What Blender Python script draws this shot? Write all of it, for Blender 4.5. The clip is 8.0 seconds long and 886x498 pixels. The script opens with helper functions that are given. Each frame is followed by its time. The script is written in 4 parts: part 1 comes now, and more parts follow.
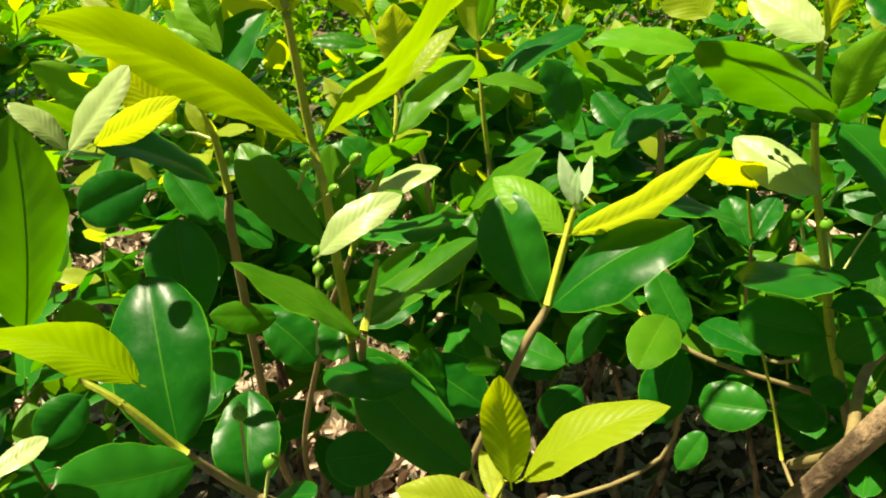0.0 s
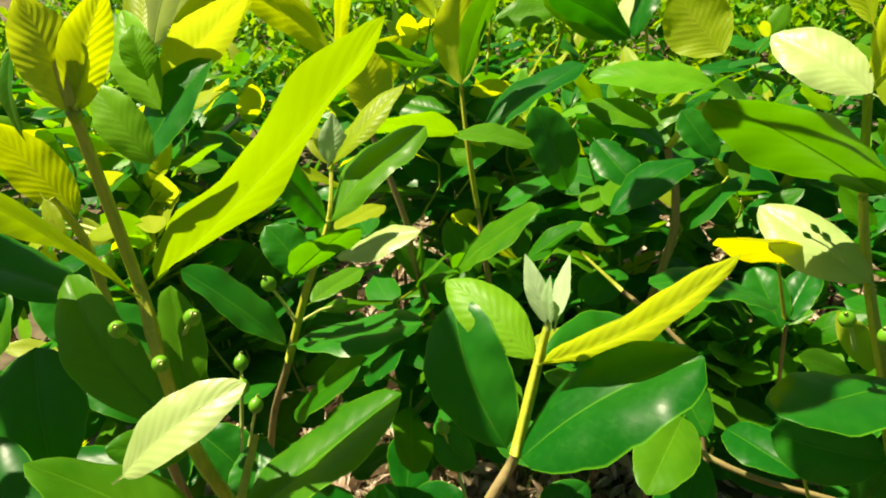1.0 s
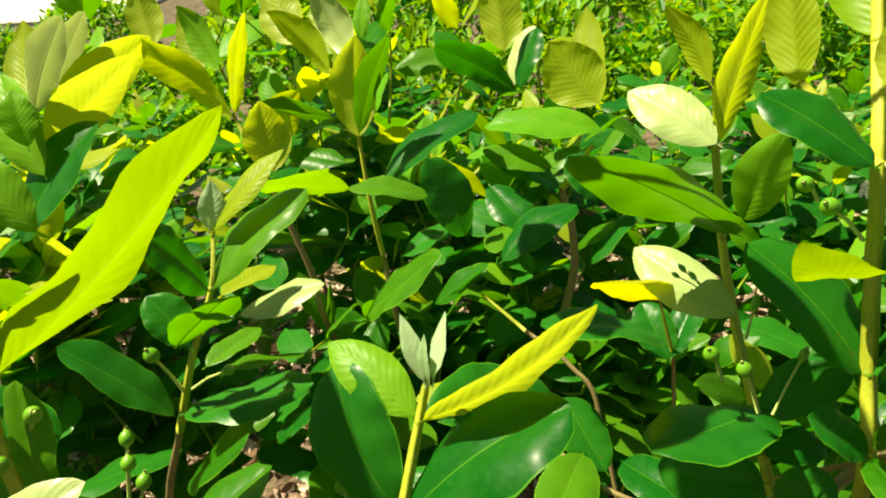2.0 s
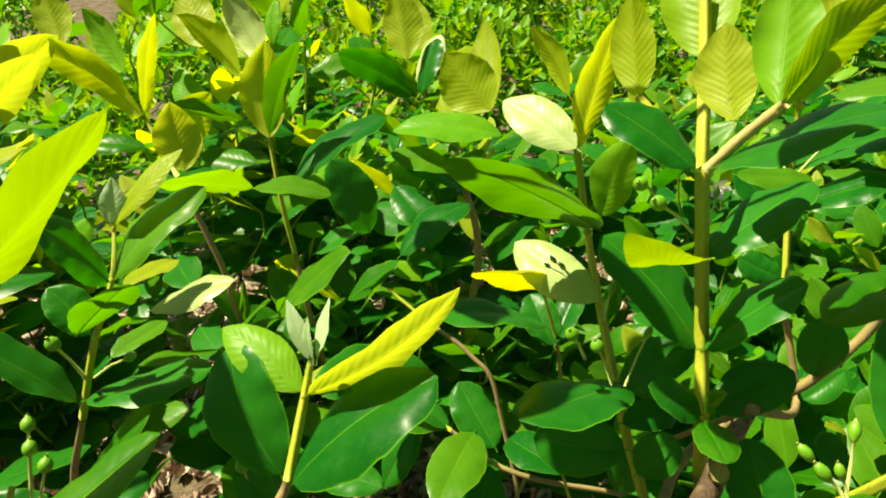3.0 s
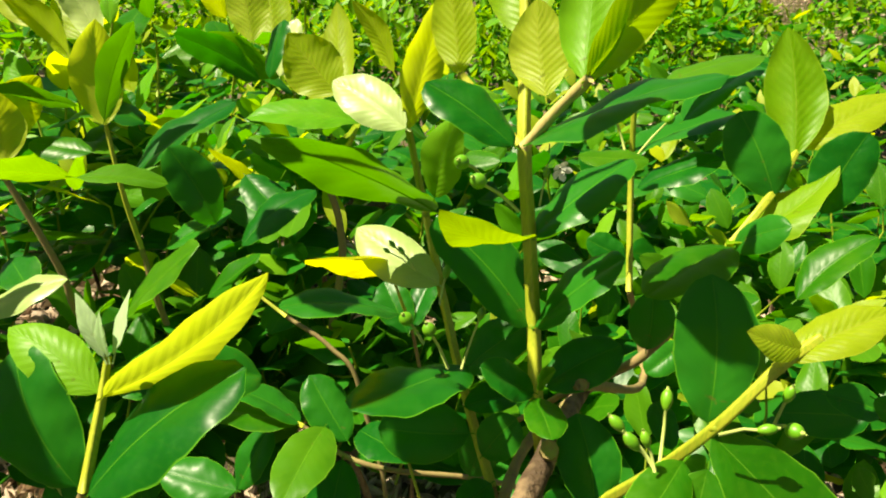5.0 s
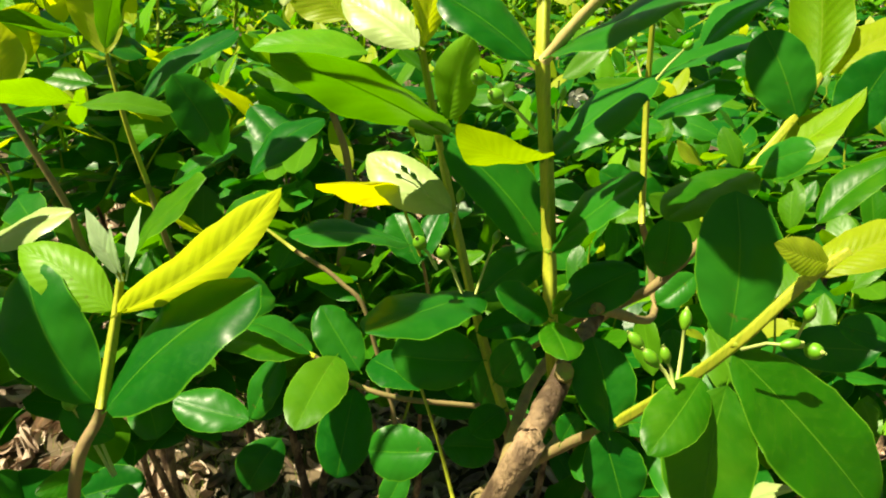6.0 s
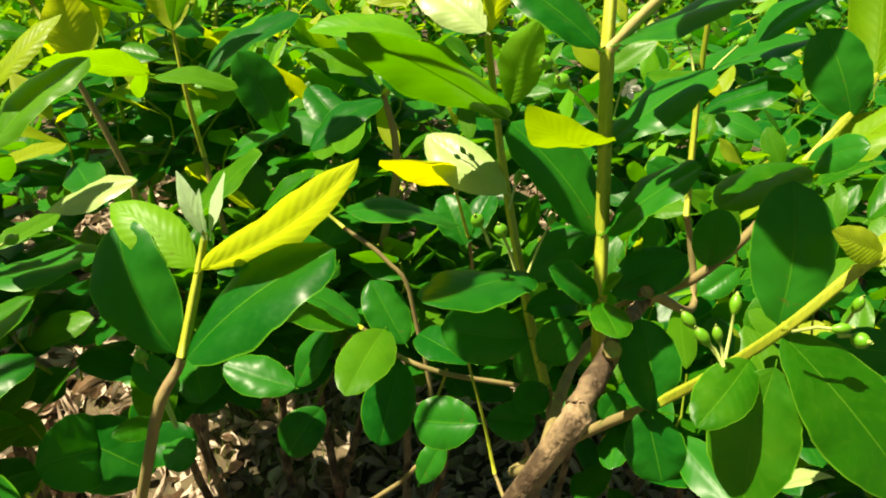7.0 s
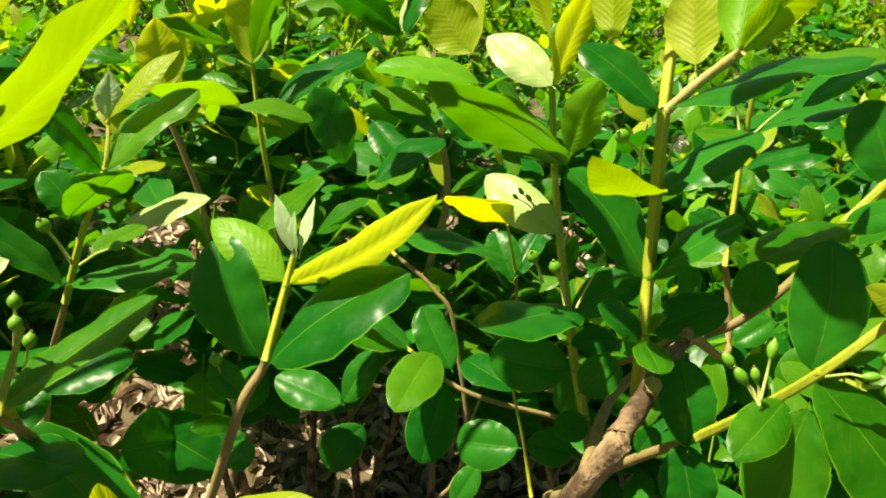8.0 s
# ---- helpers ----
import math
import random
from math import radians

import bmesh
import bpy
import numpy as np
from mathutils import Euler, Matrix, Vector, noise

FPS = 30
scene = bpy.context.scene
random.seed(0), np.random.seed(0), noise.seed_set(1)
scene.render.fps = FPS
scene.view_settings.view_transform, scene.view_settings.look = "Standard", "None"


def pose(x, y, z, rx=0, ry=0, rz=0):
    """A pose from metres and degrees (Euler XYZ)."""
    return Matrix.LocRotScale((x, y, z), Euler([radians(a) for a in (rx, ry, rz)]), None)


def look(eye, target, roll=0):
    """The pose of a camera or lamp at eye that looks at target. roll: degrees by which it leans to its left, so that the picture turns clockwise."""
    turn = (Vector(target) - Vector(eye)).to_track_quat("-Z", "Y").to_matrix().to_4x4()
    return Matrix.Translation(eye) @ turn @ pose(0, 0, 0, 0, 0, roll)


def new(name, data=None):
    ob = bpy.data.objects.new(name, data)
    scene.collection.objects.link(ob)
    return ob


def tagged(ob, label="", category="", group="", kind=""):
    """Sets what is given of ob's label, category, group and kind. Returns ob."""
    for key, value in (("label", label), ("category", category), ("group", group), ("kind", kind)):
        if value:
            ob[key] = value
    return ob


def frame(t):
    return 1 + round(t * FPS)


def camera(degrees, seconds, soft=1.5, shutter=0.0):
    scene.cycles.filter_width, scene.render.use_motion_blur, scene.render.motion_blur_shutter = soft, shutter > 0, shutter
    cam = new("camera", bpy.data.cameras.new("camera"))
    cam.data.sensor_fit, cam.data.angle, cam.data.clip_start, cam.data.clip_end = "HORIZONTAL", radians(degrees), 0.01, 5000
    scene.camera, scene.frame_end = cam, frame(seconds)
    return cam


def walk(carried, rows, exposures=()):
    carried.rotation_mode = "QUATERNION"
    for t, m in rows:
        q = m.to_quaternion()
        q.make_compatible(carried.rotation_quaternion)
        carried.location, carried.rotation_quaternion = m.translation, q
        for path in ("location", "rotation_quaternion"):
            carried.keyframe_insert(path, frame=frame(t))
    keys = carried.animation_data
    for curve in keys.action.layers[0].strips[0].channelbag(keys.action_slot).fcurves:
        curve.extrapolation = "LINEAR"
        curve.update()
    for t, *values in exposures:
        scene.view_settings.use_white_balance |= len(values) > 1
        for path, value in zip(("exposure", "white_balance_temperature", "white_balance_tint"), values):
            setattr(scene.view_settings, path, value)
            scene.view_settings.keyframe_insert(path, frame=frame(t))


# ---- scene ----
cam = camera(66.0, 8.0, 2.0)
PATH = [
    (0, (0.1013, 0.0577, 1.3834), (0.0661, 1.7335, 0.2922), -0.37),
    (0.5, (0.1262, 0.1067, 1.3827), (0.0395, 1.7932, 0.3111), -1.79),
    (1, (0.1474, 0.1802, 1.3726), (0.0396, 1.8844, 0.3314), -2.78),
    (1.5, (0.1573, 0.205, 1.3702), (0.0765, 1.9367, 0.373), -3.62),
    (2, (0.1767, 0.1789, 1.3871), (0.2778, 1.9321, 0.4299), -2.43),
    (2.2, (0.1807, 0.1679, 1.3939), (0.3457, 1.924, 0.451), -1.03),
    (3.3, (0.2093, 0.1313, 1.4012), (0.568, 1.8519, 0.4469), 1.52),
    (3.5, (0.213, 0.1313, 1.3975), (0.6262, 1.843, 0.4493), 2.87),
    (4, (0.229, 0.1338, 1.3974), (0.7497, 1.8291, 0.4729), 4.00),
    (4.2, (0.2375, 0.1342, 1.3983), (0.7977, 1.8108, 0.4627), 3.66),
    (5.3, (0.2507, 0.1343, 1.3838), (0.8436, 1.7732, 0.4027), 3.01),
    (5.5, (0.2483, 0.1379, 1.3812), (0.8297, 1.7572, 0.3615), 1.64),
    (6, (0.2436, 0.1345, 1.369), (0.7993, 1.7201, 0.2841), 3.35),
    (6.5, (0.2332, 0.1265, 1.3679), (0.8297, 1.6906, 0.2734), 4.96),
    (7, (0.2173, 0.1195, 1.3702), (0.6984, 1.712, 0.26), 4.67),
    (7.5, (0.192, 0.1029, 1.3737), (0.5105, 1.7223, 0.2441), 3.06),
    (8, (0.1849, 0.0895, 1.3885), (0.5937, 1.7526, 0.3556), 6.94),
]
walk(cam, [(t, look(eye, target, roll)) for t, eye, target, roll in PATH], [(0, 1.23, 7950, 3), (8, 1.23, 7950, 3)])


# ---- world and light ----
SUN_AZ, SUN_EL = math.radians(-70), math.radians(60)   # azimuth from +y towards +x
world = bpy.data.worlds.new("daylight")
scene.world = world
world.use_nodes = True
wn = world.node_tree.nodes
sky = wn.new("ShaderNodeTexSky")
sky.sky_type, sky.sun_disc = "NISHITA", False
sky.sun_elevation, sky.sun_rotation = SUN_EL, SUN_AZ
world.node_tree.links.new(sky.outputs[0], wn["Background"].inputs[0])
wn["Background"].inputs[1].default_value = 0.026
sun_data = bpy.data.lights.new("sun", "SUN")
sun_data.energy, sun_data.angle, sun_data.color = 5.0, radians(0.55), (1.0, 0.94, 0.80)
sun = new("sun", sun_data)
sun.matrix_world = look((0, 0, 5), (-math.sin(SUN_AZ) * math.cos(SUN_EL), -math.cos(SUN_AZ) * math.cos(SUN_EL), 5 - math.sin(SUN_EL)))


# ---- materials ----
class Nodes:
    """Small wrapper to write node trees in few lines."""

    def __init__(self, name):
        self.mat = bpy.data.materials.new(name)
        self.mat.use_nodes = True
        self.tree = self.mat.node_tree
        self.tree.nodes.clear()

    def add(self, kind, **values):
        n = self.tree.nodes.new("ShaderNode" + kind)
        for key, value in values.items():
            if key == "op":
                n.operation = value
            elif key == "blend":
                n.data_type, n.blend_type = "RGBA", value
            else:
                self.link(value, n.inputs[int(key[1:])] if key[0] == "i" and key[1:].isdigit() else n.inputs[key.replace("_", " ")])
        return n

    def link(self, value, socket):
        if isinstance(value, bpy.types.NodeSocket):
            self.tree.links.new(value, socket)
        else:
            socket.default_value = value

    def calc(self, op, a, b=0.0, c=0.0):
        return self.add("Math", op=op, i0=a, i1=b, i2=c).outputs[0]

    def mix(self, f, a, b, blend="MIX"):
        n = self.add("Mix", blend=blend)
        self.link(f, n.inputs[0]), self.link(a, n.inputs[6]), self.link(b, n.inputs[7])
        return n.outputs[2]

    def ramp(self, value, lo, hi):
        n = self.add("MapRange", i0=value, i1=lo, i2=hi)
        n.interpolation_type = "SMOOTHSTEP"
        return n.outputs[0]

    def noise(self, scale, detail=3.0, vector=None, rough=0.55):
        n = self.add("TexNoise", Scale=scale, Detail=detail, Roughness=rough)
        self.link(vector or self.add("TexCoord").outputs["Object"], n.inputs["Vector"])
        return n.outputs[0]

    def bump(self, height, strength, distance):
        return self.add("Bump", Strength=strength, Distance=distance, Height=height).outputs[0]

    def done(self, shader):
        out = self.add("OutputMaterial")
        self.tree.links.new(shader, out.inputs[0])
        return self.mat


def rgb(r, g, b):
    return (r, g, b, 1.0)


def leaf_material(name, dark, light, vein, through_colour, through_part, rough, ribs=11.0, relief=0.5, sheen=0.2):
    """Broad leaf: midrib, arching side veins, mottling, gloss and light passing through the blade."""
    k = Nodes(name)
    uv = k.add("TexCoord").outputs["UV"]
    sep = k.add("SeparateXYZ", i0=uv)
    s, v = sep.outputs[0], sep.outputs[1]
    side = k.calc("ABSOLUTE", k.calc("SUBTRACT", v, 0.5))
    rand = k.add("ObjectInfo").outputs["Random"]
    obj = k.add("TexCoord").outputs["Object"]
    fine, broad = k.noise(260.0, 4.0, obj), k.noise(38.0, 3.0, obj)
    wob = k.calc("MULTIPLY", k.calc("SUBTRACT", k.noise(45.0, 2.0, obj), 0.5), 0.35)
    # side veins sweep towards the tip
    run = k.calc("ADD", k.calc("SUBTRACT", k.calc("MULTIPLY", s, ribs), k.calc("MULTIPLY", k.calc("POWER", side, 0.8), ribs * 0.42)), wob)
    wave = k.calc("ABSOLUTE", k.calc("SUBTRACT", k.calc("FRACT", run), 0.5))
    line = k.ramp(wave, 0.435, 0.495)
    rib = k.calc("SUBTRACT", 1.0, k.ramp(side, 0.004, 0.013))
    edge = k.ramp(side, 0.475, 0.497)
    veins = k.calc("MAXIMUM", rib, k.calc("MULTIPLY", line, 0.08))
    tone = k.calc("ADD", k.calc("MULTIPLY", broad, 0.55), k.calc("MULTIPLY", rand, 0.5))
    colour = k.mix(k.ramp(tone, 0.3, 0.75), dark, light)
    colour = k.mix(k.calc("MULTIPLY", k.ramp(fine, 0.45, 0.75), 0.25), colour, light)
    colour = k.mix(k.calc("MULTIPLY", veins, 0.45), colour, vein)
    colour = k.mix(k.calc("MULTIPLY", edge, 0.7), colour, vein)
    spot = k.calc("MULTIPLY", k.ramp(k.noise(120.0, 2.0, obj), 0.70, 0.76), k.ramp(rand, 0.35, 0.6))
    colour = k.mix(k.calc("MULTIPLY", spot, 0.5), colour, rgb(0.12, 0.09, 0.02))
    pillow = k.calc("SUBTRACT", 1.0, k.calc("MULTIPLY", wave, 2.0))
    height = k.calc("ADD", k.calc("MULTIPLY", pillow, 0.8), k.calc("MULTIPLY", fine, 0.25))
    height = k.calc("SUBTRACT", height, k.calc("MULTIPLY", rib, 0.8))
    normal = k.bump(height, relief, 0.0007)
    gloss = k.calc("ADD", rough, k.calc("MULTIPLY", k.calc("SUBTRACT", fine, 0.5), 0.25))
    front = k.add("BsdfPrincipled", Base_Color=colour, Roughness=gloss, Specular_IOR_Level=sheen, Normal=normal).outputs[0]
    glow = k.mix(k.ramp(tone, 0.25, 0.9), through_colour, k.mix(0.5, through_colour, light))
    glow = k.mix(k.calc("MULTIPLY", line, 0.16), glow, dark)
    glow = k.mix(k.calc("MULTIPLY", rib, 0.5), glow, vein)
    behind = k.add("BsdfTranslucent", Color=glow, Normal=normal).outputs[0]
    part_mix = k.add("MixShader", i0=through_part)
    k.tree.links.new(front, part_mix.inputs[1]), k.tree.links.new(behind, part_mix.inputs[2])
    return k.done(part_mix.outputs[0])


def plain_material(name, a, b, scale, rough=0.7, relief=0.3, depth=0.002, stretch=None, third=None, island=0.4):
    k = Nodes(name)
    obj = k.add("TexCoord").outputs["Object"]
    rand = k.add("NewGeometry").outputs["Random Per Island"]
    if stretch:
        obj = k.add("Mapping", i0=obj, i3=stretch).outputs[0]
    n1, n2 = k.noise(scale, 5.0, obj), k.noise(scale * 0.17, 3.0, obj)
    colour = k.mix(k.ramp(k.calc("ADD", k.calc("MULTIPLY", n2, 1.0 - island), k.calc("MULTIPLY", rand, island)), 0.25 if island else 0.40, 0.75 if island else 0.60), a, b)
    colour = k.mix(k.calc("MULTIPLY", k.ramp(n1, 0.4, 0.7), 0.5), colour, third or b)
    normal = k.bump(n1, relief, depth)
    return k.done(k.add("BsdfPrincipled", Base_Color=colour, Roughness=rough, Normal=normal).outputs[0])


LEAF = {
    "old": leaf_material("mature_leaf", rgb(0.002, 0.086, 0.007), rgb(0.017, 0.155, 0.012), rgb(0.11, 0.36, 0.02), rgb(0.05, 0.44, 0.005), 0.28, 0.34, 8.0, 0.12, 0.18),
    "mid": leaf_material("green_leaf", rgb(0.014, 0.130, 0.005), rgb(0.070, 0.220, 0.011), rgb(0.18, 0.44, 0.03), rgb(0.15, 0.50, 0.005), 0.38, 0.36, 9.0, 0.16, 0.20),
    "young": leaf_material("young_leaf", rgb(0.320, 0.450, 0.022), rgb(0.450, 0.540, 0.050), rgb(0.50, 0.56, 0.06), rgb(0.62, 0.74, 0.012), 0.58, 0.42, 13.0, 0.30, 0.26),
    "lime": leaf_material("lime_leaf", rgb(0.140, 0.340, 0.010), rgb(0.230, 0.420, 0.018), rgb(0.34, 0.50, 0.04), rgb(0.36, 0.54, 0.006), 0.50, 0.42, 13.0, 0.30, 0.24),
    # green leaves with direct sun put into their whitish base colour
    "pale": leaf_material("painted_sunlit_leaf", rgb(0.330, 0.460, 0.150), rgb(0.460, 0.560, 0.230), rgb(0.50, 0.60, 0.26), rgb(0.48, 0.60, 0.10), 0.30, 0.38, 11.0, 0.16, 0.35),
    "bud": leaf_material("bud_leaf", rgb(0.36, 0.52, 0.28), rgb(0.46, 0.60, 0.36), rgb(0.50, 0.62, 0.40), rgb(0.50, 0.72, 0.16), 0.35, 0.55, 9.0, 0.2),
    "yellow": leaf_material("yellowing_leaf", rgb(0.42, 0.46, 0.010), rgb(0.58, 0.56, 0.015), rgb(0.5, 0.5, 0.05), rgb(0.90, 0.88, 0.01), 0.48, 0.45, 10.0, 0.5),
}
LEAF["young2"] = LEAF["bright"] = leaf_material("fresh_leaf", rgb(0.085, 0.320, 0.014), rgb(0.170, 0.410, 0.022), rgb(0.20, 0.48, 0.05), rgb(0.30, 0.60, 0.006), 0.44, 0.42, 11.0, 0.24)
GREEN_STEM = plain_material("green_stem", rgb(0.17, 0.27, 0.012), rgb(0.40, 0.42, 0.035), 120.0, 0.55, 0.3, 0.0006, (6, 6, 0.6), rgb(0.14, 0.27, 0.010))
BROWN_STEM = plain_material("woody_stem", rgb(0.16, 0.10, 0.045), rgb(0.33, 0.24, 0.10), 90.0, 0.75, 0.5, 0.001, (4, 4, 0.8), rgb(0.22, 0.26, 0.06))
TAN_STEM = plain_material("tan_stem", rgb(0.34, 0.25, 0.07), rgb(0.52, 0.42, 0.16), 110.0, 0.7, 0.4, 0.0008, (5, 5, 0.7), rgb(0.30, 0.30, 0.06))
BARK = plain_material("peeling_bark", rgb(0.07, 0.04, 0.02), rgb(0.34, 0.23, 0.13), 190.0, 0.75, 1.0, 0.004, (1.0, 1.0, 0.55), rgb(0.05, 0.03, 0.015), 0.0)
FRUIT = plain_material("unripe_fruit", rgb(0.08, 0.28, 0.012), rgb(0.16, 0.38, 0.02), 300.0, 0.42, 0.15, 0.0004)
# near-white for the added slabs that take the place of bright sky
SKY_SLAB_WHITE = plain_material("white_sky_slab", rgb(0.50, 0.48, 0.44), rgb(0.62, 0.60, 0.55), 3.0, 0.85, 0.3, 0.004, None, rgb(0.44, 0.42, 0.38), 0.0)
CALYX = plain_material("calyx", rgb(0.30, 0.44, 0.08), rgb(0.42, 0.50, 0.14), 300.0, 0.6, 0.2, 0.0004)
SOIL = plain_material("dry_soil", rgb(0.05, 0.038, 0.02), rgb(0.13, 0.095, 0.055), 60.0, 0.95, 0.6, 0.006, None, rgb(0.09, 0.075, 0.035), 0.0)
LITTER = plain_material("dead_leaf", rgb(0.20, 0.13, 0.085), rgb(0.62, 0.50, 0.39), 60.0, 0.75, 0.5, 0.001, None, rgb(0.42, 0.30, 0.21))
TWIG = plain_material("dead_twig", rgb(0.14, 0.10, 0.07), rgb(0.36, 0.29, 0.21), 80.0, 0.85, 0.4, 0.001)
GRASS = plain_material("grass", rgb(0.10, 0.20, 0.03), rgb(0.28, 0.33, 0.06), 40.0, 0.6, 0.2, 0.001)


# ---- builders ----
def under(ob, parent):
    """Make ob a child of parent, keeping its own coordinates in the world. Branches stand at the origin, shrubs at their foot."""
    ob.parent = parent
    if parent is not None and parent.data is None:
        ob.matrix_parent_inverse = Matrix.Translation(-parent.location)
    return ob


def part(name, bm, material, parent=None, label=""):
    """Link a bmesh as one mesh object under a thing or a part."""
    mesh = bpy.data.meshes.new(name)
    bm.to_mesh(mesh)
    bm.free()
    for p in mesh.polygons:
        p.use_smooth = True
    for m in material if isinstance(material, (list, tuple)) else (material,):
        mesh.materials.append(m)
    return tagged(under(new(name, mesh), parent), label)


def blade_profile(s, pointed):
    """Half width of a leaf along its length, 0 to 1."""
    body = math.sin(math.pi * min(1.0, s) ** (1.14 - 0.34 * pointed)) if s < 1 else 0.0
    return max(0.0, body) ** (0.46 + 0.50 * pointed)


def blade(length, width, arch=0.0, fold=0.15, wave=0.0, pointed=0.3, seed=0, nu=14, nv=8, lean=0.0, with_rib=True):
    """A leaf in its own space: base at 0, tip at +x, upper face +z. Returns a bmesh with UVs (u along, v across)."""
    rng = random.Random(seed)
    bm = bmesh.new()
    uv = bm.loops.layers.uv.new("UVMap")
    ph1, ph2, tw = rng.uniform(0, 6.3), rng.uniform(0, 6.3), rng.uniform(-0.14, 0.14)
    curl = rng.uniform(-0.16, 0.10)
    asym = rng.uniform(-0.06, 0.06)
    grid = []
    for i in range(nu + 1):
        s = i / nu
        w = 0.5 * width * blade_profile(s, pointed)
        mid_z = 4 * arch * length * s * (1 - s)
        bow = lean * length * math.sin(math.pi * s)
        row = []
        for j in range(nv + 1):
            f = 2 * j / nv - 1
            y = w * f * (1 + asym * f)
            # a groove along the midrib, each half swelling and turning down again at its margin
            z = mid_z + w * (fold * abs(f) - (0.55 * fold + 0.10) * abs(f) ** 2.3) + tw * (s - 0.3) * y
            z += (0.09 + 0.35 * wave) * w * f * f * math.sin(9 * s + ph1 + (1.2 if f > 0 else 0.0)) + curl * w * f * f
            z += 0.012 * width * math.sin(26 * s + ph2) * abs(f)
            edge = 1 + 0.012 * math.sin(31 * s + ph1) + 0.010 * math.sin(53 * s + ph2)
            row.append(bm.verts.new((s * length, y * edge + bow, z)))
        grid.append(row)
    for i in range(nu):
        for j in range(nv):
            f = bm.faces.new((grid[i][j], grid[i + 1][j], grid[i + 1][j + 1], grid[i][j + 1]))
            for loop, (a, b) in zip(f.loops, ((i, j), (i + 1, j), (i + 1, j + 1), (i, j + 1))):
                loop[uv].uv = (a / nu, b / nv)
    if with_rib:
        # midrib and petiole: a tapering three-sided ridge under the blade
        prev = None
        for i in range(-1, nu - 1 if pointed < 0.45 else 2):
            s = i / nu
            r = 0.00042 * (1.1 - 0.8 * max(0.0, s))
            z0 = 4 * arch * length * s * (1 - s) if s > 0 else 0.0
            y0 = lean * length * math.sin(math.pi * max(0.0, s))
            x0 = s * length if s > 0 else (-0.004 if i < 0 else 0.0)
            ring = [bm.verts.new((x0, y0 + a, z0 + b)) for a, b in ((-r, 0.0001), (0, -1.5 * r), (r, 0.0001))]
            if prev:
                for q in range(2):
                    f = bm.faces.new((prev[q], ring[q], ring[q + 1], prev[q + 1]))
                    for loop in f.loops:
                        loop[uv].uv = (0.5, 0.5)
            prev = ring
    bmesh.ops.remove_doubles(bm, verts=[v for row in (grid[0], grid[-1]) for v in row], dist=1e-6)
    return bm


def basis(base, tip, normal):
    """Pose with x from base to tip and z near normal."""
    b, t, n = Vector(base), Vector(tip), Vector(normal)
    x = (t - b).normalized()
    z = (n - x * n.dot(x)).normalized()
    y = z.cross(x)
    m = Matrix((x, y, z)).transposed().to_4x4()
    m.translation = b
    return m


leaf_count = [0]


def leaf(kind, branch, base, tip, width, normal, arch=None, fold=None, wave=0.0, pointed=None):
    """One leaf of its own shape on a branch."""
    leaf_count[0] += 1
    seed = leaf_count[0]
    rng = random.Random(seed * 7 + 1)
    length = (Vector(tip) - Vector(base)).length
    if arch is None:
        arch = rng.uniform(0.01, 0.08)
    if fold is None:
        fold = rng.uniform(0.22, 0.46)
    if pointed is None:
        pointed = {"old": 0.04, "mid": 0.22, "young": 0.6, "lime": 0.6, "pale": 0.25, "bud": 0.9, "yellow": 0.6, "young2": 0.5, "bright": 0.4}[kind] + rng.uniform(-0.08, 0.12)
    bm = blade(length, width, arch, fold, wave, pointed, seed, 20, 14, rng.uniform(-0.04, 0.04))
    ob = part("leaf", bm, LEAF[kind], branch)
    ob.matrix_basis = basis(base, tip, normal)
    return ob


def spline(points, steps=6):
    """Catmull-Rom through points."""
    p = [Vector(q) for q in points]
    p = [2 * p[0] - p[1]] + p + [2 * p[-1] - p[-2]]
    out = []
    for i in range(1, len(p) - 2):
        for k in range(steps):
            t = k / steps
            a, b, c, d = p[i - 1], p[i], p[i + 1], p[i + 2]
            out.append(0.5 * ((2 * b) + (c - a) * t + (2 * a - 5 * b + 4 * c - d) * t * t + (3 * b - a - 3 * c + d) * t ** 3))
    return out + [p[-2]]


def tube(bm, points, radius_start, radius_end, sides=8, rough=0.0, seed=0, ridge=0.0):
    """A tapering, slightly knobbly tube along points."""
    rng = random.Random(seed)
    rings = []
    n = len(points)
    up = Vector((0.3, 1, 0.2))
    for i, p in enumerate(points):
        d = (points[min(i + 1, n - 1)] - points[max(i - 1, 0)]).normalized()
        a = d.cross(up).normalized()
        b = d.cross(a)
        r = radius_start + (radius_end - radius_start) * i / max(1, n - 1)
        r *= 1 + rough * rng.uniform(-1, 1)
        rings.append([bm.verts.new(p + (a * math.cos(2 * math.pi * k / sides) + b * math.sin(2 * math.pi * k / sides)) * r * (1 + rough * rng.uniform(-0.6, 0.6) + ridge * math.cos(8 * math.pi * k / sides)) ) for k in range(sides)])
    for i in range(n - 1):
        for k in range(sides):
            bm.faces.new((rings[i][k], rings[i][(k + 1) % sides], rings[i + 1][(k + 1) % sides], rings[i + 1][k]))
    bm.faces.new(rings[0])
    bm.faces.new(list(reversed(rings[-1])))
    return bm


